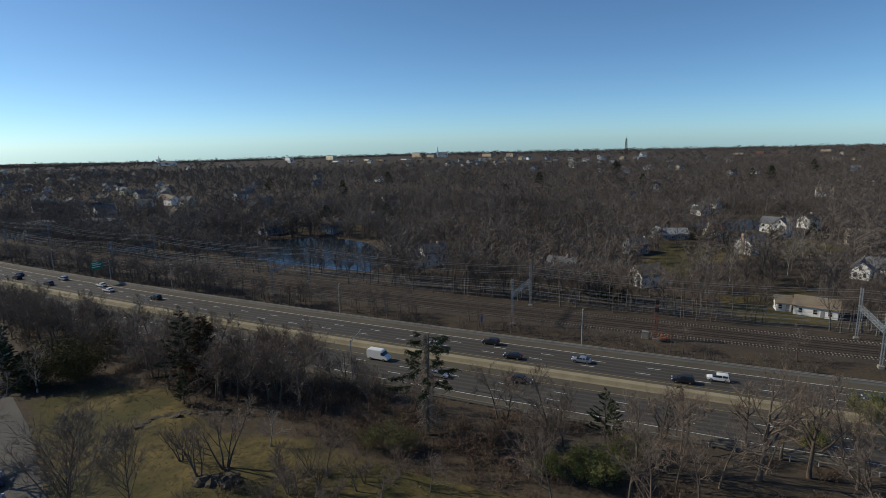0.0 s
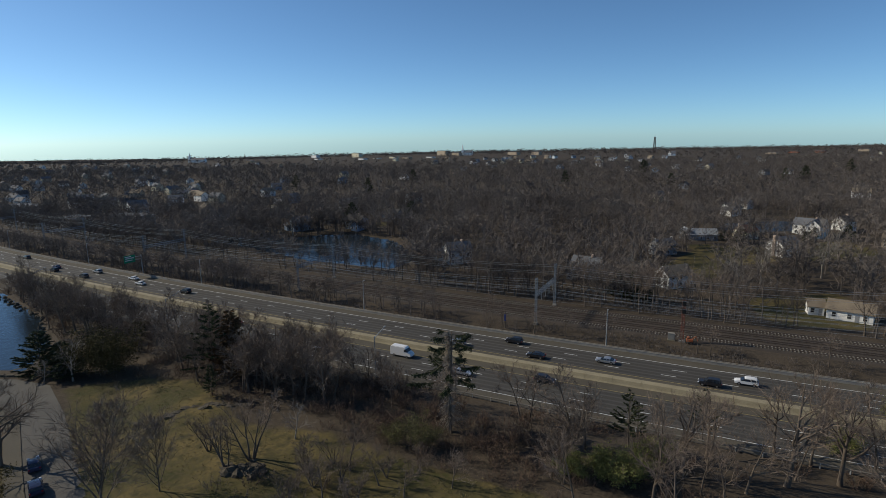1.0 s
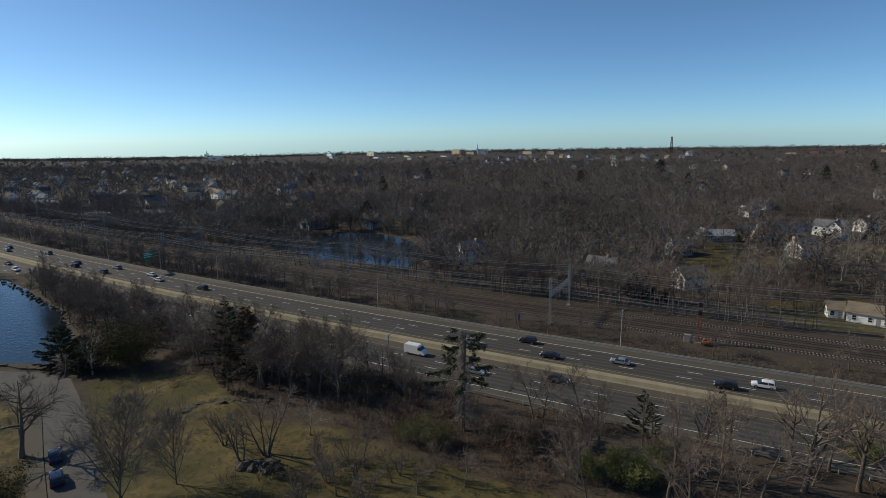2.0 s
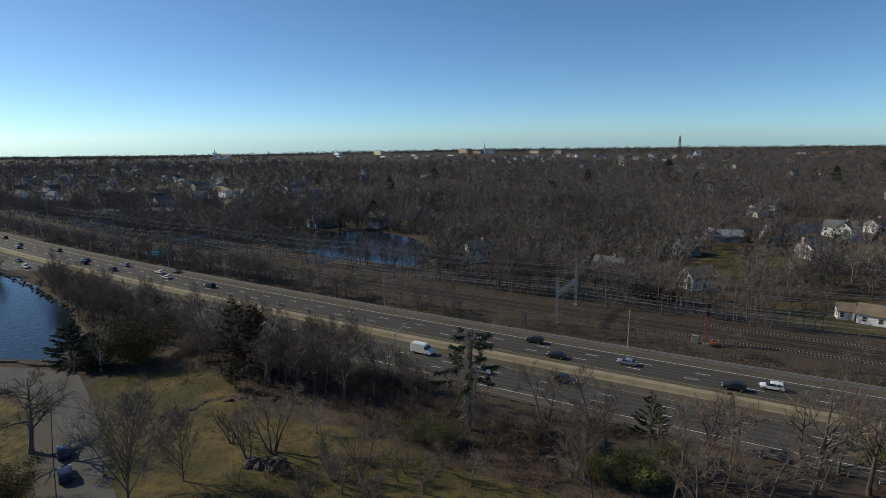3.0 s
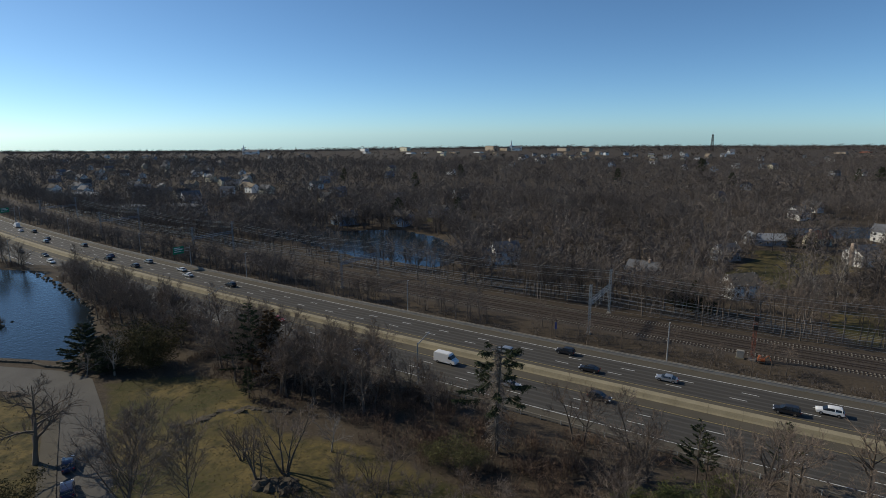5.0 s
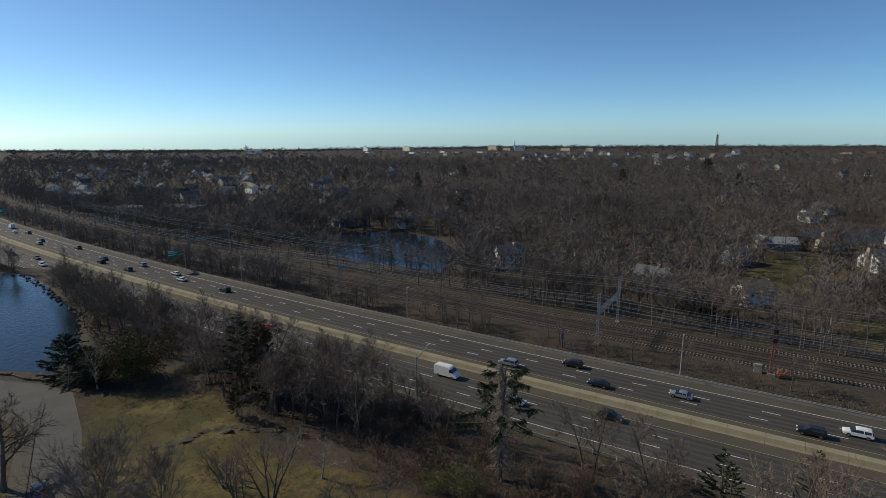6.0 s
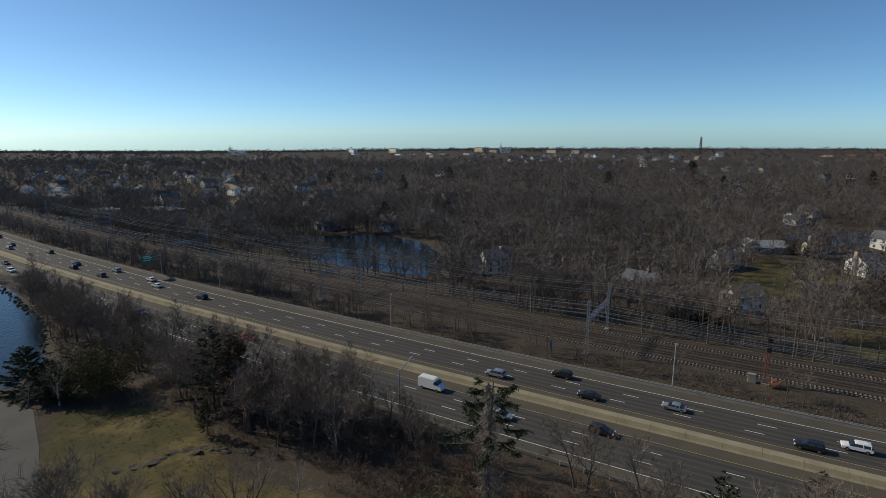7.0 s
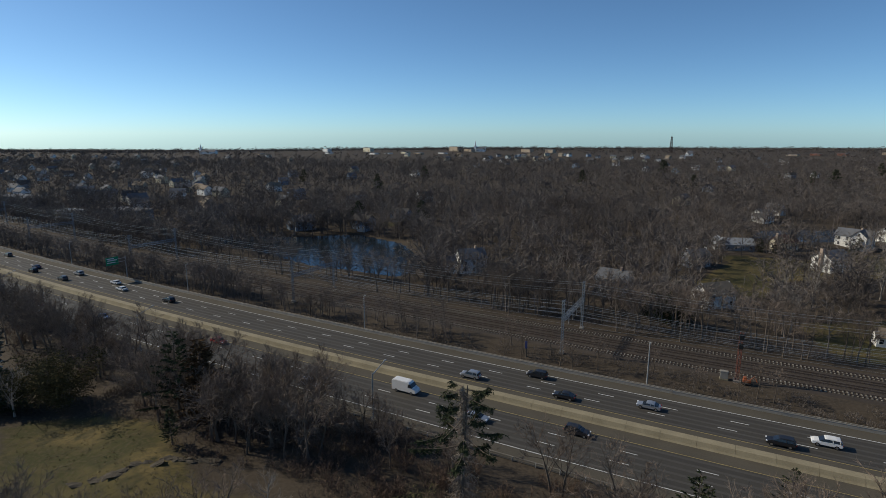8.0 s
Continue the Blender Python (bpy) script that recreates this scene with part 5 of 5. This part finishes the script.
islet = thing("rock_islet", "small stony islet in the pond", "rock", "", pose(-138.5, 152, 0.6))
for i in range(14):
    part("stone", stone(rk, rk.uniform(0.6, 1.4), 0.6, 0), M_ROCK, islet).matrix_world = pose(-138.5 + rk.uniform(-4, 3), 152 + rk.uniform(-2.5, 2.5), 0.45, 0, 0, rk.uniform(0, 360))
for x, y in ((-139.5, 152.5), (-137, 151.2), (-141, 151.5)):
    o = brush[0].put(x, y, 0.9, x * 7, 0.8, "bare bush on a stony islet in the pond")
    o.location.z = 0.75
table = thing("picnic_table", "weathered wooden picnic table on the grass", "table", "", pose(-97, 110, gz(-97, 110), 0, 0, 20))
for i in range(5):
    part("board", box(bmesh.new(), -1.1, -0.42 + i * 0.17, 0.72, 1.1, -0.27 + i * 0.17, 0.77, 0.01), M_TIMBER, table)
for s in (-1, 1):
    part("bench", box(bmesh.new(), -1.1, s * 0.75 - 0.14, 0.42, 1.1, s * 0.75 + 0.14, 0.47, 0.01), M_TIMBER, table)
    part("trestle", rod(rod(bmesh.new(), (s * 0.7, -0.8, 0), (s * 0.7, 0.25, 0.74), 0.06, sides=4), (s * 0.7, 0.8, 0), (s * 0.7, -0.25, 0.74), 0.06, sides=4), M_TIMBER, table)


# ---- lamps, signs and railway masts ----
def lamp_post(x, d, arm, label):
    p = along(x, d, 0)
    ob = thing("street_lamp", label, "street lamp", "street lamps of the highway", Matrix.Translation(p) @ pose(0, 0, 0, 0, 0, heading(x)))
    part("base", box(bmesh.new(), -0.22, -0.22, -0.3, 0.22, 0.22, 0.35, 0.03), M_CONCRETE, ob)
    part("pole", rod(bmesh.new(), (0, 0, 0), (0, 0, 10.0), 0.16, 0.10, 8), M_GALV, ob)
    if arm:
        part("arm", rod(bmesh.new(), (0, 0, 9.6), (0, arm, 10.9), 0.11, 0.08), M_GALV, ob)
    y = arm or 0.5
    part("lamp_head", box(bmesh.new(), -0.16, y - 0.35, 10.85 if arm else 9.85, 0.16, y + 0.4, 11.05 if arm else 10.05, 0.05), M_GALV, ob)


def x_at(px, d):
    """The plan x of the line's point beside a place px at offset d."""
    x = px
    for _ in range(12):
        x += px - along(x, d).x
    return x


for i in range(-5, 3):
    lamp_post(x_at(42.9, 8.1) - i * -66.4, 8.1, 0, "plain grey steel lamp post behind the far parapet")
for i in range(-3, 1):
    lamp_post(x_at(-14.2, -32.2) + i * 62.0, -32.2, 4.2, "grey steel street lamp with a long rising arm over the road")


def road_sign(px):
    ob = thing("road_sign", "green overhead road sign on a cantilever arm", "road sign", "green road signs", Matrix.Translation(along(px, 9.2, 0)) @ pose(0, 0, 0, 0, 0, heading(px)))
    part("post", rod(bmesh.new(), (0, 0, -0.5), (0, 0, 8.4), 0.22, 0.18, 8), M_GALV, ob)
    for z in (6.6, 7.8):
        part("arm", rod(bmesh.new(), (0, 0, z), (0, -6.5, z), 0.1, sides=6), M_GALV, ob)
    face = part("panel", box(bmesh.new(), -0.06, -7.2, 5.8, 0.06, -2.6, 8.8, 0.02), M_SIGN_GREEN, ob, "green sign panel")
    for z, a, b in ((8.1, -6.8, -4.2), (7.4, -6.6, -3.2), (6.6, -6.8, -3.8)):
        part("bar", box(bmesh.new(), 0.062, a, z, 0.075, b, z + 0.32), M_SIGN_WHITE, face, "white bar of unreadable lettering")


road_sign(x_at(-122, 9.2))
road_sign(x_at(-300, 9.2))


def lattice(bm, a, b, w, n, r, up):
    """Four chords with crossed braces from a to b."""
    a, b = Vector(a), Vector(b)
    ax = (b - a).normalized()
    u = Vector(up).normalized()
    v = ax.cross(u).normalized()
    cs = [(u * i + v * j) * w / 2 for i, j in ((-1, -1), (1, -1), (1, 1), (-1, 1))]
    for c in cs:
        rod(bm, a + c, b + c, r, sides=4)
    for i in range(n):
        p, q = a.lerp(b, i / n), a.lerp(b, (i + 1) / n)
        for k in range(4):
            rod(bm, p + cs[k], q + cs[(k + 1) % 4], r * 0.6, sides=3)
            rod(bm, p + cs[(k + 1) % 4], q + cs[k], r * 0.6, sides=3)
    return bm


def gantry_template():
    ob = thing("catenary_gantry", "galvanised steel lattice gantry across the railway tracks", "gantry", "railway gantries")
    for y in (0.0, 19.6):
        part("post", lattice(bmesh.new(), (0, y, 0), (0, y, 13.5), 0.5, 16, 0.05, (1, 0, 0)), M_GANTRY, ob)
        part("footing", box(bmesh.new(), -0.6, y - 0.6, -0.6, 0.6, y + 0.6, 0.5, 0.05), M_PALE_CONCRETE, ob, "pale concrete footing")
        for z in (11.2, 12.4, 13.3):
            part("crossarm", rod(bmesh.new(), (0, y - 1.3, z), (0, y + 1.3, z), 0.06, sides=4), M_GANTRY, ob)
            for s in (-1.2, 1.2):
                part("insulator", rod(bmesh.new(), (0, y + s, z - 0.5), (0, y + s, z), 0.11, sides=6), M_PALE_CONCRETE, ob)
    part("beam", lattice(bmesh.new(), (0, 0, 8.6), (0, 19.6, 8.6), 0.9, 16, 0.05, (0, 0, 1)), M_GANTRY, ob)
    for y in (5.6, 9.4, 13.2, 17.0):
        part("hanger", rod(bmesh.new(), (0, y, 6.2), (0, y, 8.2), 0.05, sides=4), M_GANTRY, ob)
        part("insulator", rod(bmesh.new(), (0, y, 5.6), (0, y, 6.2), 0.11, sides=6), M_PALE_CONCRETE, ob)
    return ob


GX = [x_at(104.9, 16.3) + 77.4, x_at(104.9, 16.3), x_at(27.8, 16.3), x_at(-49.6, 16.3), x_at(-49.6, 16.3) - 77, x_at(-49.6, 16.3) - 152, x_at(-49.6, 16.3) - 226]
first = gantry_template()
for i, x in enumerate(GX):
    m = Matrix.Translation(along(x, 16.3, 0.9)) @ pose(0, 0, 0, 0, 0, heading(x))
    if i == 0:
        first.matrix_world = m
    else:
        copy_thing(first, m)


def wire(d, z, sag, r, label):
    tw = Twigs()
    pts = []
    for a, b in zip(GX, GX[1:]):
        for k in range(9):
            t = k / 9
            x = a + (b - a) * t
            pts.append(along(x, d, z - sag * 4 * t * (1 - t)))
    tw.tube(pts, [r] * len(pts), 4)
    ob = tagged(new("overhead_wire", mesh_from("overhead_wire", tw.v, tw.f, M_WIRE)), label, "wire", "overhead wires of the railway")
    return ob


for d in (21.9, 25.7, 29.5, 33.3):
    wire(d, 6.5, 0.05, 0.022, "thin contact wire above a railway track")
    wire(d, 8.0, 0.9, 0.026, "sagging catenary wire above a railway track")
for d in (15.1, 17.5, 34.7, 37.1):
    for z in (11.6, 13.7):
        wire(d, z, 1.3, 0.032, "sagging power line carried beside the railway")


def utility_pole(x, y, h, label="weathered timber utility pole with crossarms"):
    ob = thing("utility_pole", label, "pole", "utility poles", pose(x, y, gz(x, y), 0, 0, heading(x)))
    part("pole", rod(bmesh.new(), (0, 0, -0.5), (0, 0, h), 0.16, 0.11, 7), M_TIMBER, ob)
    for z in (h - 0.4, h - 1.3):
        part("crossarm", box(bmesh.new(), -0.06, -1.1, z, 0.06, 1.1, z + 0.12), M_TIMBER, ob)


for px, d, h in ((-95, 16, 11), (-60, 38.5, 12), (0, 39, 11), (-150, 38.5, 12), (60, 39, 12), (-190, 40, 12), (-240, 40, 12)):
    p = along(px, d)
    utility_pole(p.x, p.y, h)

# signal mast with its cabinet and an orange machine beside the tracks
signal = thing("signal_mast", "rusty red lattice signal mast beside the railway", "signal", "", pose(63.0, 138.6, 0.9, 0, 0, -26))
part("mast", lattice(bmesh.new(), (0, 0, 0), (0, 0, 11.0), 0.6, 13, 0.06, (1, 0, 0)), M_RUST, signal)
part("ladder", rod(rod(bmesh.new(), (-0.5, -0.5, 0), (-0.5, -0.5, 10.5), 0.03, sides=4), (0.0, -0.5, 0), (0.0, -0.5, 10.5), 0.03, sides=4), M_RUST, signal)
for z in (7.5, 9.6):
    part("signal_head", box(bmesh.new(), -0.45, -0.7, z, 0.45, -0.35, z + 1.3, 0.08), M_TYRE, signal, "dark signal head")
part("footing", box(bmesh.new(), -0.8, -0.8, -0.6, 0.8, 0.8, 0.3, 0.04), M_PALE_CONCRETE, signal)
cab = thing("relay_cabinet", "pale grey steel relay cabinet beside the railway", "cabinet", "", pose(60.6, 139.6, 0.9, 0, 0, -26))
part("body", box(bmesh.new(), -0.8, -0.45, 0.15, 0.8, 0.45, 1.9, 0.04), M_PALE_CONCRETE, cab)
part("door", box(bmesh.new(), -0.74, -0.49, 0.25, -0.02, -0.45, 1.8, 0.01), M_PALE_CONCRETE, cab)
part("door", box(bmesh.new(), 0.02, -0.49, 0.25, 0.74, -0.45, 1.8, 0.01), M_PALE_CONCRETE, cab)
part("plinth", box(bmesh.new(), -0.9, -0.55, -0.4, 0.9, 0.55, 0.15, 0.02), M_CONCRETE, cab)
digger = thing("track_machine", "small orange track machine standing beside the signal mast", "machine", "", pose(64.3, 136.9, 0.9, 0, 0, -26))
part("body", box(bmesh.new(), -0.9, -0.6, 0.45, 0.7, 0.6, 1.2, 0.12), M_ORANGE, digger)
part("hood", box(bmesh.new(), -0.8, -0.5, 1.2, -0.1, 0.5, 1.7, 0.15), M_ORANGE, digger)
part("boom", rod(rod(bmesh.new(), (0.5, 0, 1.1), (1.3, 0, 2.0), 0.1), (1.3, 0, 2.0), (1.9, 0, 0.7), 0.08), M_ORANGE, digger)
for s in (-0.62, 0.62):
    part("crawler", box(bmesh.new(), -1.0, s - 0.18, 0.0, 0.8, s + 0.18, 0.45, 0.15), M_TYRE, digger)
bp = along(x_at(19.0, 11.5), 11.5)
blue = thing("blue_post", "blue steel signal post beside the railway", "post", "", pose(bp.x, bp.y, gz(bp.x, bp.y), 0, 0, -26))
part("post", rod(bmesh.new(), (0, 0, -0.4), (0, 0, 5.2), 0.14, sides=8), M_TIMBER, blue)
part("panel", box(bmesh.new(), -0.28, -0.22, 2.4, 0.28, -0.1, 4.3, 0.03), M_BLUE, blue, "narrow blue panel")
part("footing", box(bmesh.new(), -0.4, -0.4, -0.4, 0.4, 0.4, 0.15, 0.03), M_PALE_CONCRETE, blue)


# ---- vehicles ----
def car_paint(name, c, metal=0.2):
    return mat(name, c, tuple(v * 0.93 for v in c), 0.28, 0.3, 2, metal=metal, spec=0.6)


CAR = {"white": car_paint("white_car_paint", (0.75, 0.75, 0.74), 0), "silver": car_paint("silver_car_paint", (0.42, 0.44, 0.47), 0.6), "black": car_paint("black_car_paint", (0.02, 0.02, 0.023), 0),
       "navy": car_paint("navy_car_paint", (0.02, 0.03, 0.08), 0.2), "red": car_paint("red_car_paint", (0.33, 0.03, 0.03), 0), "grey": car_paint("grey_car_paint", (0.13, 0.135, 0.14), 0.5), "blue": car_paint("blue_car_paint", (0.12, 0.19, 0.32), 0.4)}
M_HEAD = mat("headlight_glass", (0.8, 0.82, 0.85), (0.7, 0.72, 0.75), 0.15, spec=0.6)
M_TAIL = mat("tail_light_red", (0.35, 0.02, 0.02), (0.25, 0.015, 0.015), 0.3)
SHAPES = {  # length, width, body outline and glass outline seen from the side; nose at +x
    "sedan": (4.7, 1.82, [(-2.2, .33), (-2.33, .6), (-2.28, .88), (-2.05, 1.0), (-1.5, 1.02), (.8, .97), (1.5, .9), (2.1, .78), (2.32, .6), (2.3, .42), (2.15, .33)],
              [(-1.9, 1.0), (-1.1, 1.36), (-.55, 1.44), (.0, 1.43), (.35, 1.36), (1.2, .95)]),
    "suv": (4.7, 1.9, [(-2.2, .38), (-2.34, .65), (-2.32, 1.0), (-2.2, 1.12), (.75, 1.1), (1.4, 1.04), (2.05, .94), (2.32, .74), (2.34, .48), (2.2, .38)],
            [(-2.2, 1.08), (-1.9, 1.6), (-1.3, 1.69), (-.1, 1.67), (.3, 1.6), (1.25, 1.05)]),
    "pickup": (5.8, 2.0, [(-2.85, .5), (-2.9, .8), (-2.88, 1.15), (-.9, 1.18), (1.2, 1.16), (2.4, 1.08), (2.82, .95), (2.88, .6), (2.7, .48)],
               [(-1.1, 1.12), (-.95, 1.7), (-.5, 1.84), (.3, 1.82), (.6, 1.72), (1.4, 1.1)]),
    "van": (6.0, 2.05, [(-2.95, .42), (-3.0, .8), (-3.0, 2.3), (-2.88, 2.58), (-2.5, 2.7), (.8, 2.68), (1.3, 2.55), (2.05, 1.5), (2.7, 1.22), (2.94, .98), (3.0, .55), (2.85, .4)], [(1.1, 1.45), (1.2, 2.3), (1.5, 2.3), (2.12, 1.4)]),
}


def slab(outline, w_low, w_high, z_low, z_high, soft=0.05):
    """A side outline given width, narrowing upwards."""
    bm = bmesh.new()
    rows = []
    for s in (-1, 1):
        rows.append([bm.verts.new((x, s * (w_low + (w_high - w_low) * max(0, min(1, (z - z_low) / (z_high - z_low)))) / 2, z)) for x, z in outline])
    n = len(outline)
    bm.faces.new(rows[0]), bm.faces.new(rows[1][::-1])
    for i in range(n):
        j = (i + 1) % n
        bm.faces.new((rows[0][i], rows[0][j], rows[1][j], rows[1][i]))
    bmesh.ops.recalc_face_normals(bm, faces=bm.faces)
    bmesh.ops.bevel(bm, geom=list(bm.edges), offset=soft, segments=2, affect="EDGES")
    return bm


wheel_cache = {}


def vehicle(kind, colour, m, label):
    L, W, body, cabin = SHAPES[kind]
    ob = thing("van" if kind == "van" else "pickup_truck" if kind == "pickup" else "car", label, "van" if kind == "van" else "truck" if kind == "pickup" else "car", "cars on the highway", m)
    key = (kind, colour)
    if key not in wheel_cache:
        zt = max(z for _, z in cabin)
        zb = cabin[0][1]
        parts = [("body", mesh_of("body", slab(body, W, W * 0.92, 0.5, 1.1 if kind != "van" else 2.7, 0.1), CAR[colour]), "")]
        if kind == "van":
            parts.append(("windscreen", mesh_of("windscreen", slab([(1.0, 1.5), (1.05, 2.15), (1.5, 2.3), (2.08, 1.52)], W * 1.005, W * 0.97, 1.4, 2.4), M_GLASS_DARK), "dark windscreen"))
        else:
            parts.append(("window_band", mesh_of("window_band", slab(cabin, W * 0.93, W * 0.74, zb, zt), M_GLASS_DARK), "dark tinted windows"))
            tops = cabin[1:-1]
            roof = [(tops[0][0] - 0.12, tops[0][1] - 0.1)] + [(x, z + 0.04) for x, z in tops] + [(tops[-1][0] + 0.16, tops[-1][1] - 0.1)]
            parts.append(("roof", mesh_of("roof", slab(roof, W * 0.83, W * 0.76, zt - 0.12, zt + 0.05), CAR[colour]), ""))
            for px in (cabin[1][0] + 0.1, (cabin[1][0] + cabin[-2][0]) / 2 + 0.1):
                for s in (-1, 1):
                    parts.append(("pillar", mesh_of("pillar", rod(bmesh.new(), (px - 0.1, s * W * 0.475, zb - 0.02), (px, s * W * 0.385, zt), 0.06, sides=4), CAR[colour]), ""))
        for s in (-1, 1):
            parts.append(("headlight", mesh_of("headlight", box(bmesh.new(), L / 2 - 0.3, s * W * 0.36 - 0.2, 0.68, L / 2 - 0.01, s * W * 0.36 + 0.2, 0.86, 0.03), M_HEAD), "clear headlight"))
            parts.append(("tail_light", mesh_of("tail_light", box(bmesh.new(), -L / 2 - 0.01, s * W * 0.4 - 0.12, 0.8, -L / 2 + 0.12, s * W * 0.4 + 0.12, 1.0, 0.02), M_TAIL), "red tail light"))
        tyre = mesh_of("tyre", rod(bmesh.new(), (0, -0.12, 0), (0, 0.12, 0), 0.36, sides=14), M_TYRE)
        rim = mesh_of("rim", rod(bmesh.new(), (0, -0.125, 0), (0, 0.125, 0), 0.21, sides=10), M_RIM)
        wheel_cache[key] = parts, tyre, rim
    parts, tyre, rim = wheel_cache[key]
    for n, me, lab in parts:
        part(n, me, None, ob, lab)
    for fx in (-0.3, 0.31):
        for s in (-1, 1):
            t = part("wheel", tyre, None, ob)
            t.matrix_basis = Matrix.Translation((L * fx, s * (W / 2 - 0.1), 0.36))
            part("rim", rim, None, t)
    return ob


LANES = {1: 1.83, 2: -1.83, 3: -5.4, 4: -18.3, 5: -22.0, 6: -25.8}


def drive_on(px, lane, kind, colour, label):
    d = LANES[lane]
    x = x_at(px, d)
    turn = heading(x) + (180 if lane < 4 else 0)      # far lanes run towards -x
    vehicle(kind, colour, Matrix.Translation(along(x, d, 0.006)) @ pose(0, 0, 0, 0, 0, turn), label)


for px, lane, kind, colour in ((5.0, 3, "suv", "silver"), (20.0, 1, "suv", "black"), (24.0, 3, "sedan", "black"), (40.0, 2, "sedan", "silver"), (58.5, 3, "suv", "black"), (66.5, 2, "suv", "white"),
                               (-91, 2, "suv", "black"), (-114, 2, "sedan", "white"), (-121, 1, "sedan", "white"), (-144, 3, "suv", "grey"), (-143, 1, "suv", "silver"), (-164, 3, "suv", "black"), (-167, 2, "sedan", "navy"),
                               (-196, 1, "suv", "grey"), (-228, 2, "sedan", "black"), (-223, 3, "suv", "silver"), (-253, 1, "suv", "grey"), (-263, 2, "sedan", "white"), (-278, 1, "van", "white"),
                               (5.5, 5, "sedan", "silver"), (23.5, 4, "suv", "black"), (-102, 5, "sedan", "blue"), (-161, 5, "sedan", "white"), (-198, 4, "sedan", "grey"), (-60, 4, "sedan", "red"), (-130, 6, "suv", "red"), (-30, 6, "suv", "silver"),
                               (-9.0, 4, "van", "white"), (-185, 5, "suv", "white"), (-215, 5, "sedan", "black"), (92, 2, "sedan", "navy"), (84, 5, "suv", "silver")):
    word = {"sedan": "saloon car", "suv": "estate car", "pickup": "pickup truck", "van": "delivery van with high roof"}[kind]
    drive_on(px, lane, kind, colour, "%s %s on the asphalt highway" % (colour, word))
for x, y, lab in ((-66.7, 86.3, "dark blue saloon car parked at the kerb"), (-62.0, 80.0, "dark blue estate car parked at the kerb")):
    vehicle("sedan" if y > 84 else "suv", "navy", pose(x, y, 0.955, 0, 0, 128), lab)
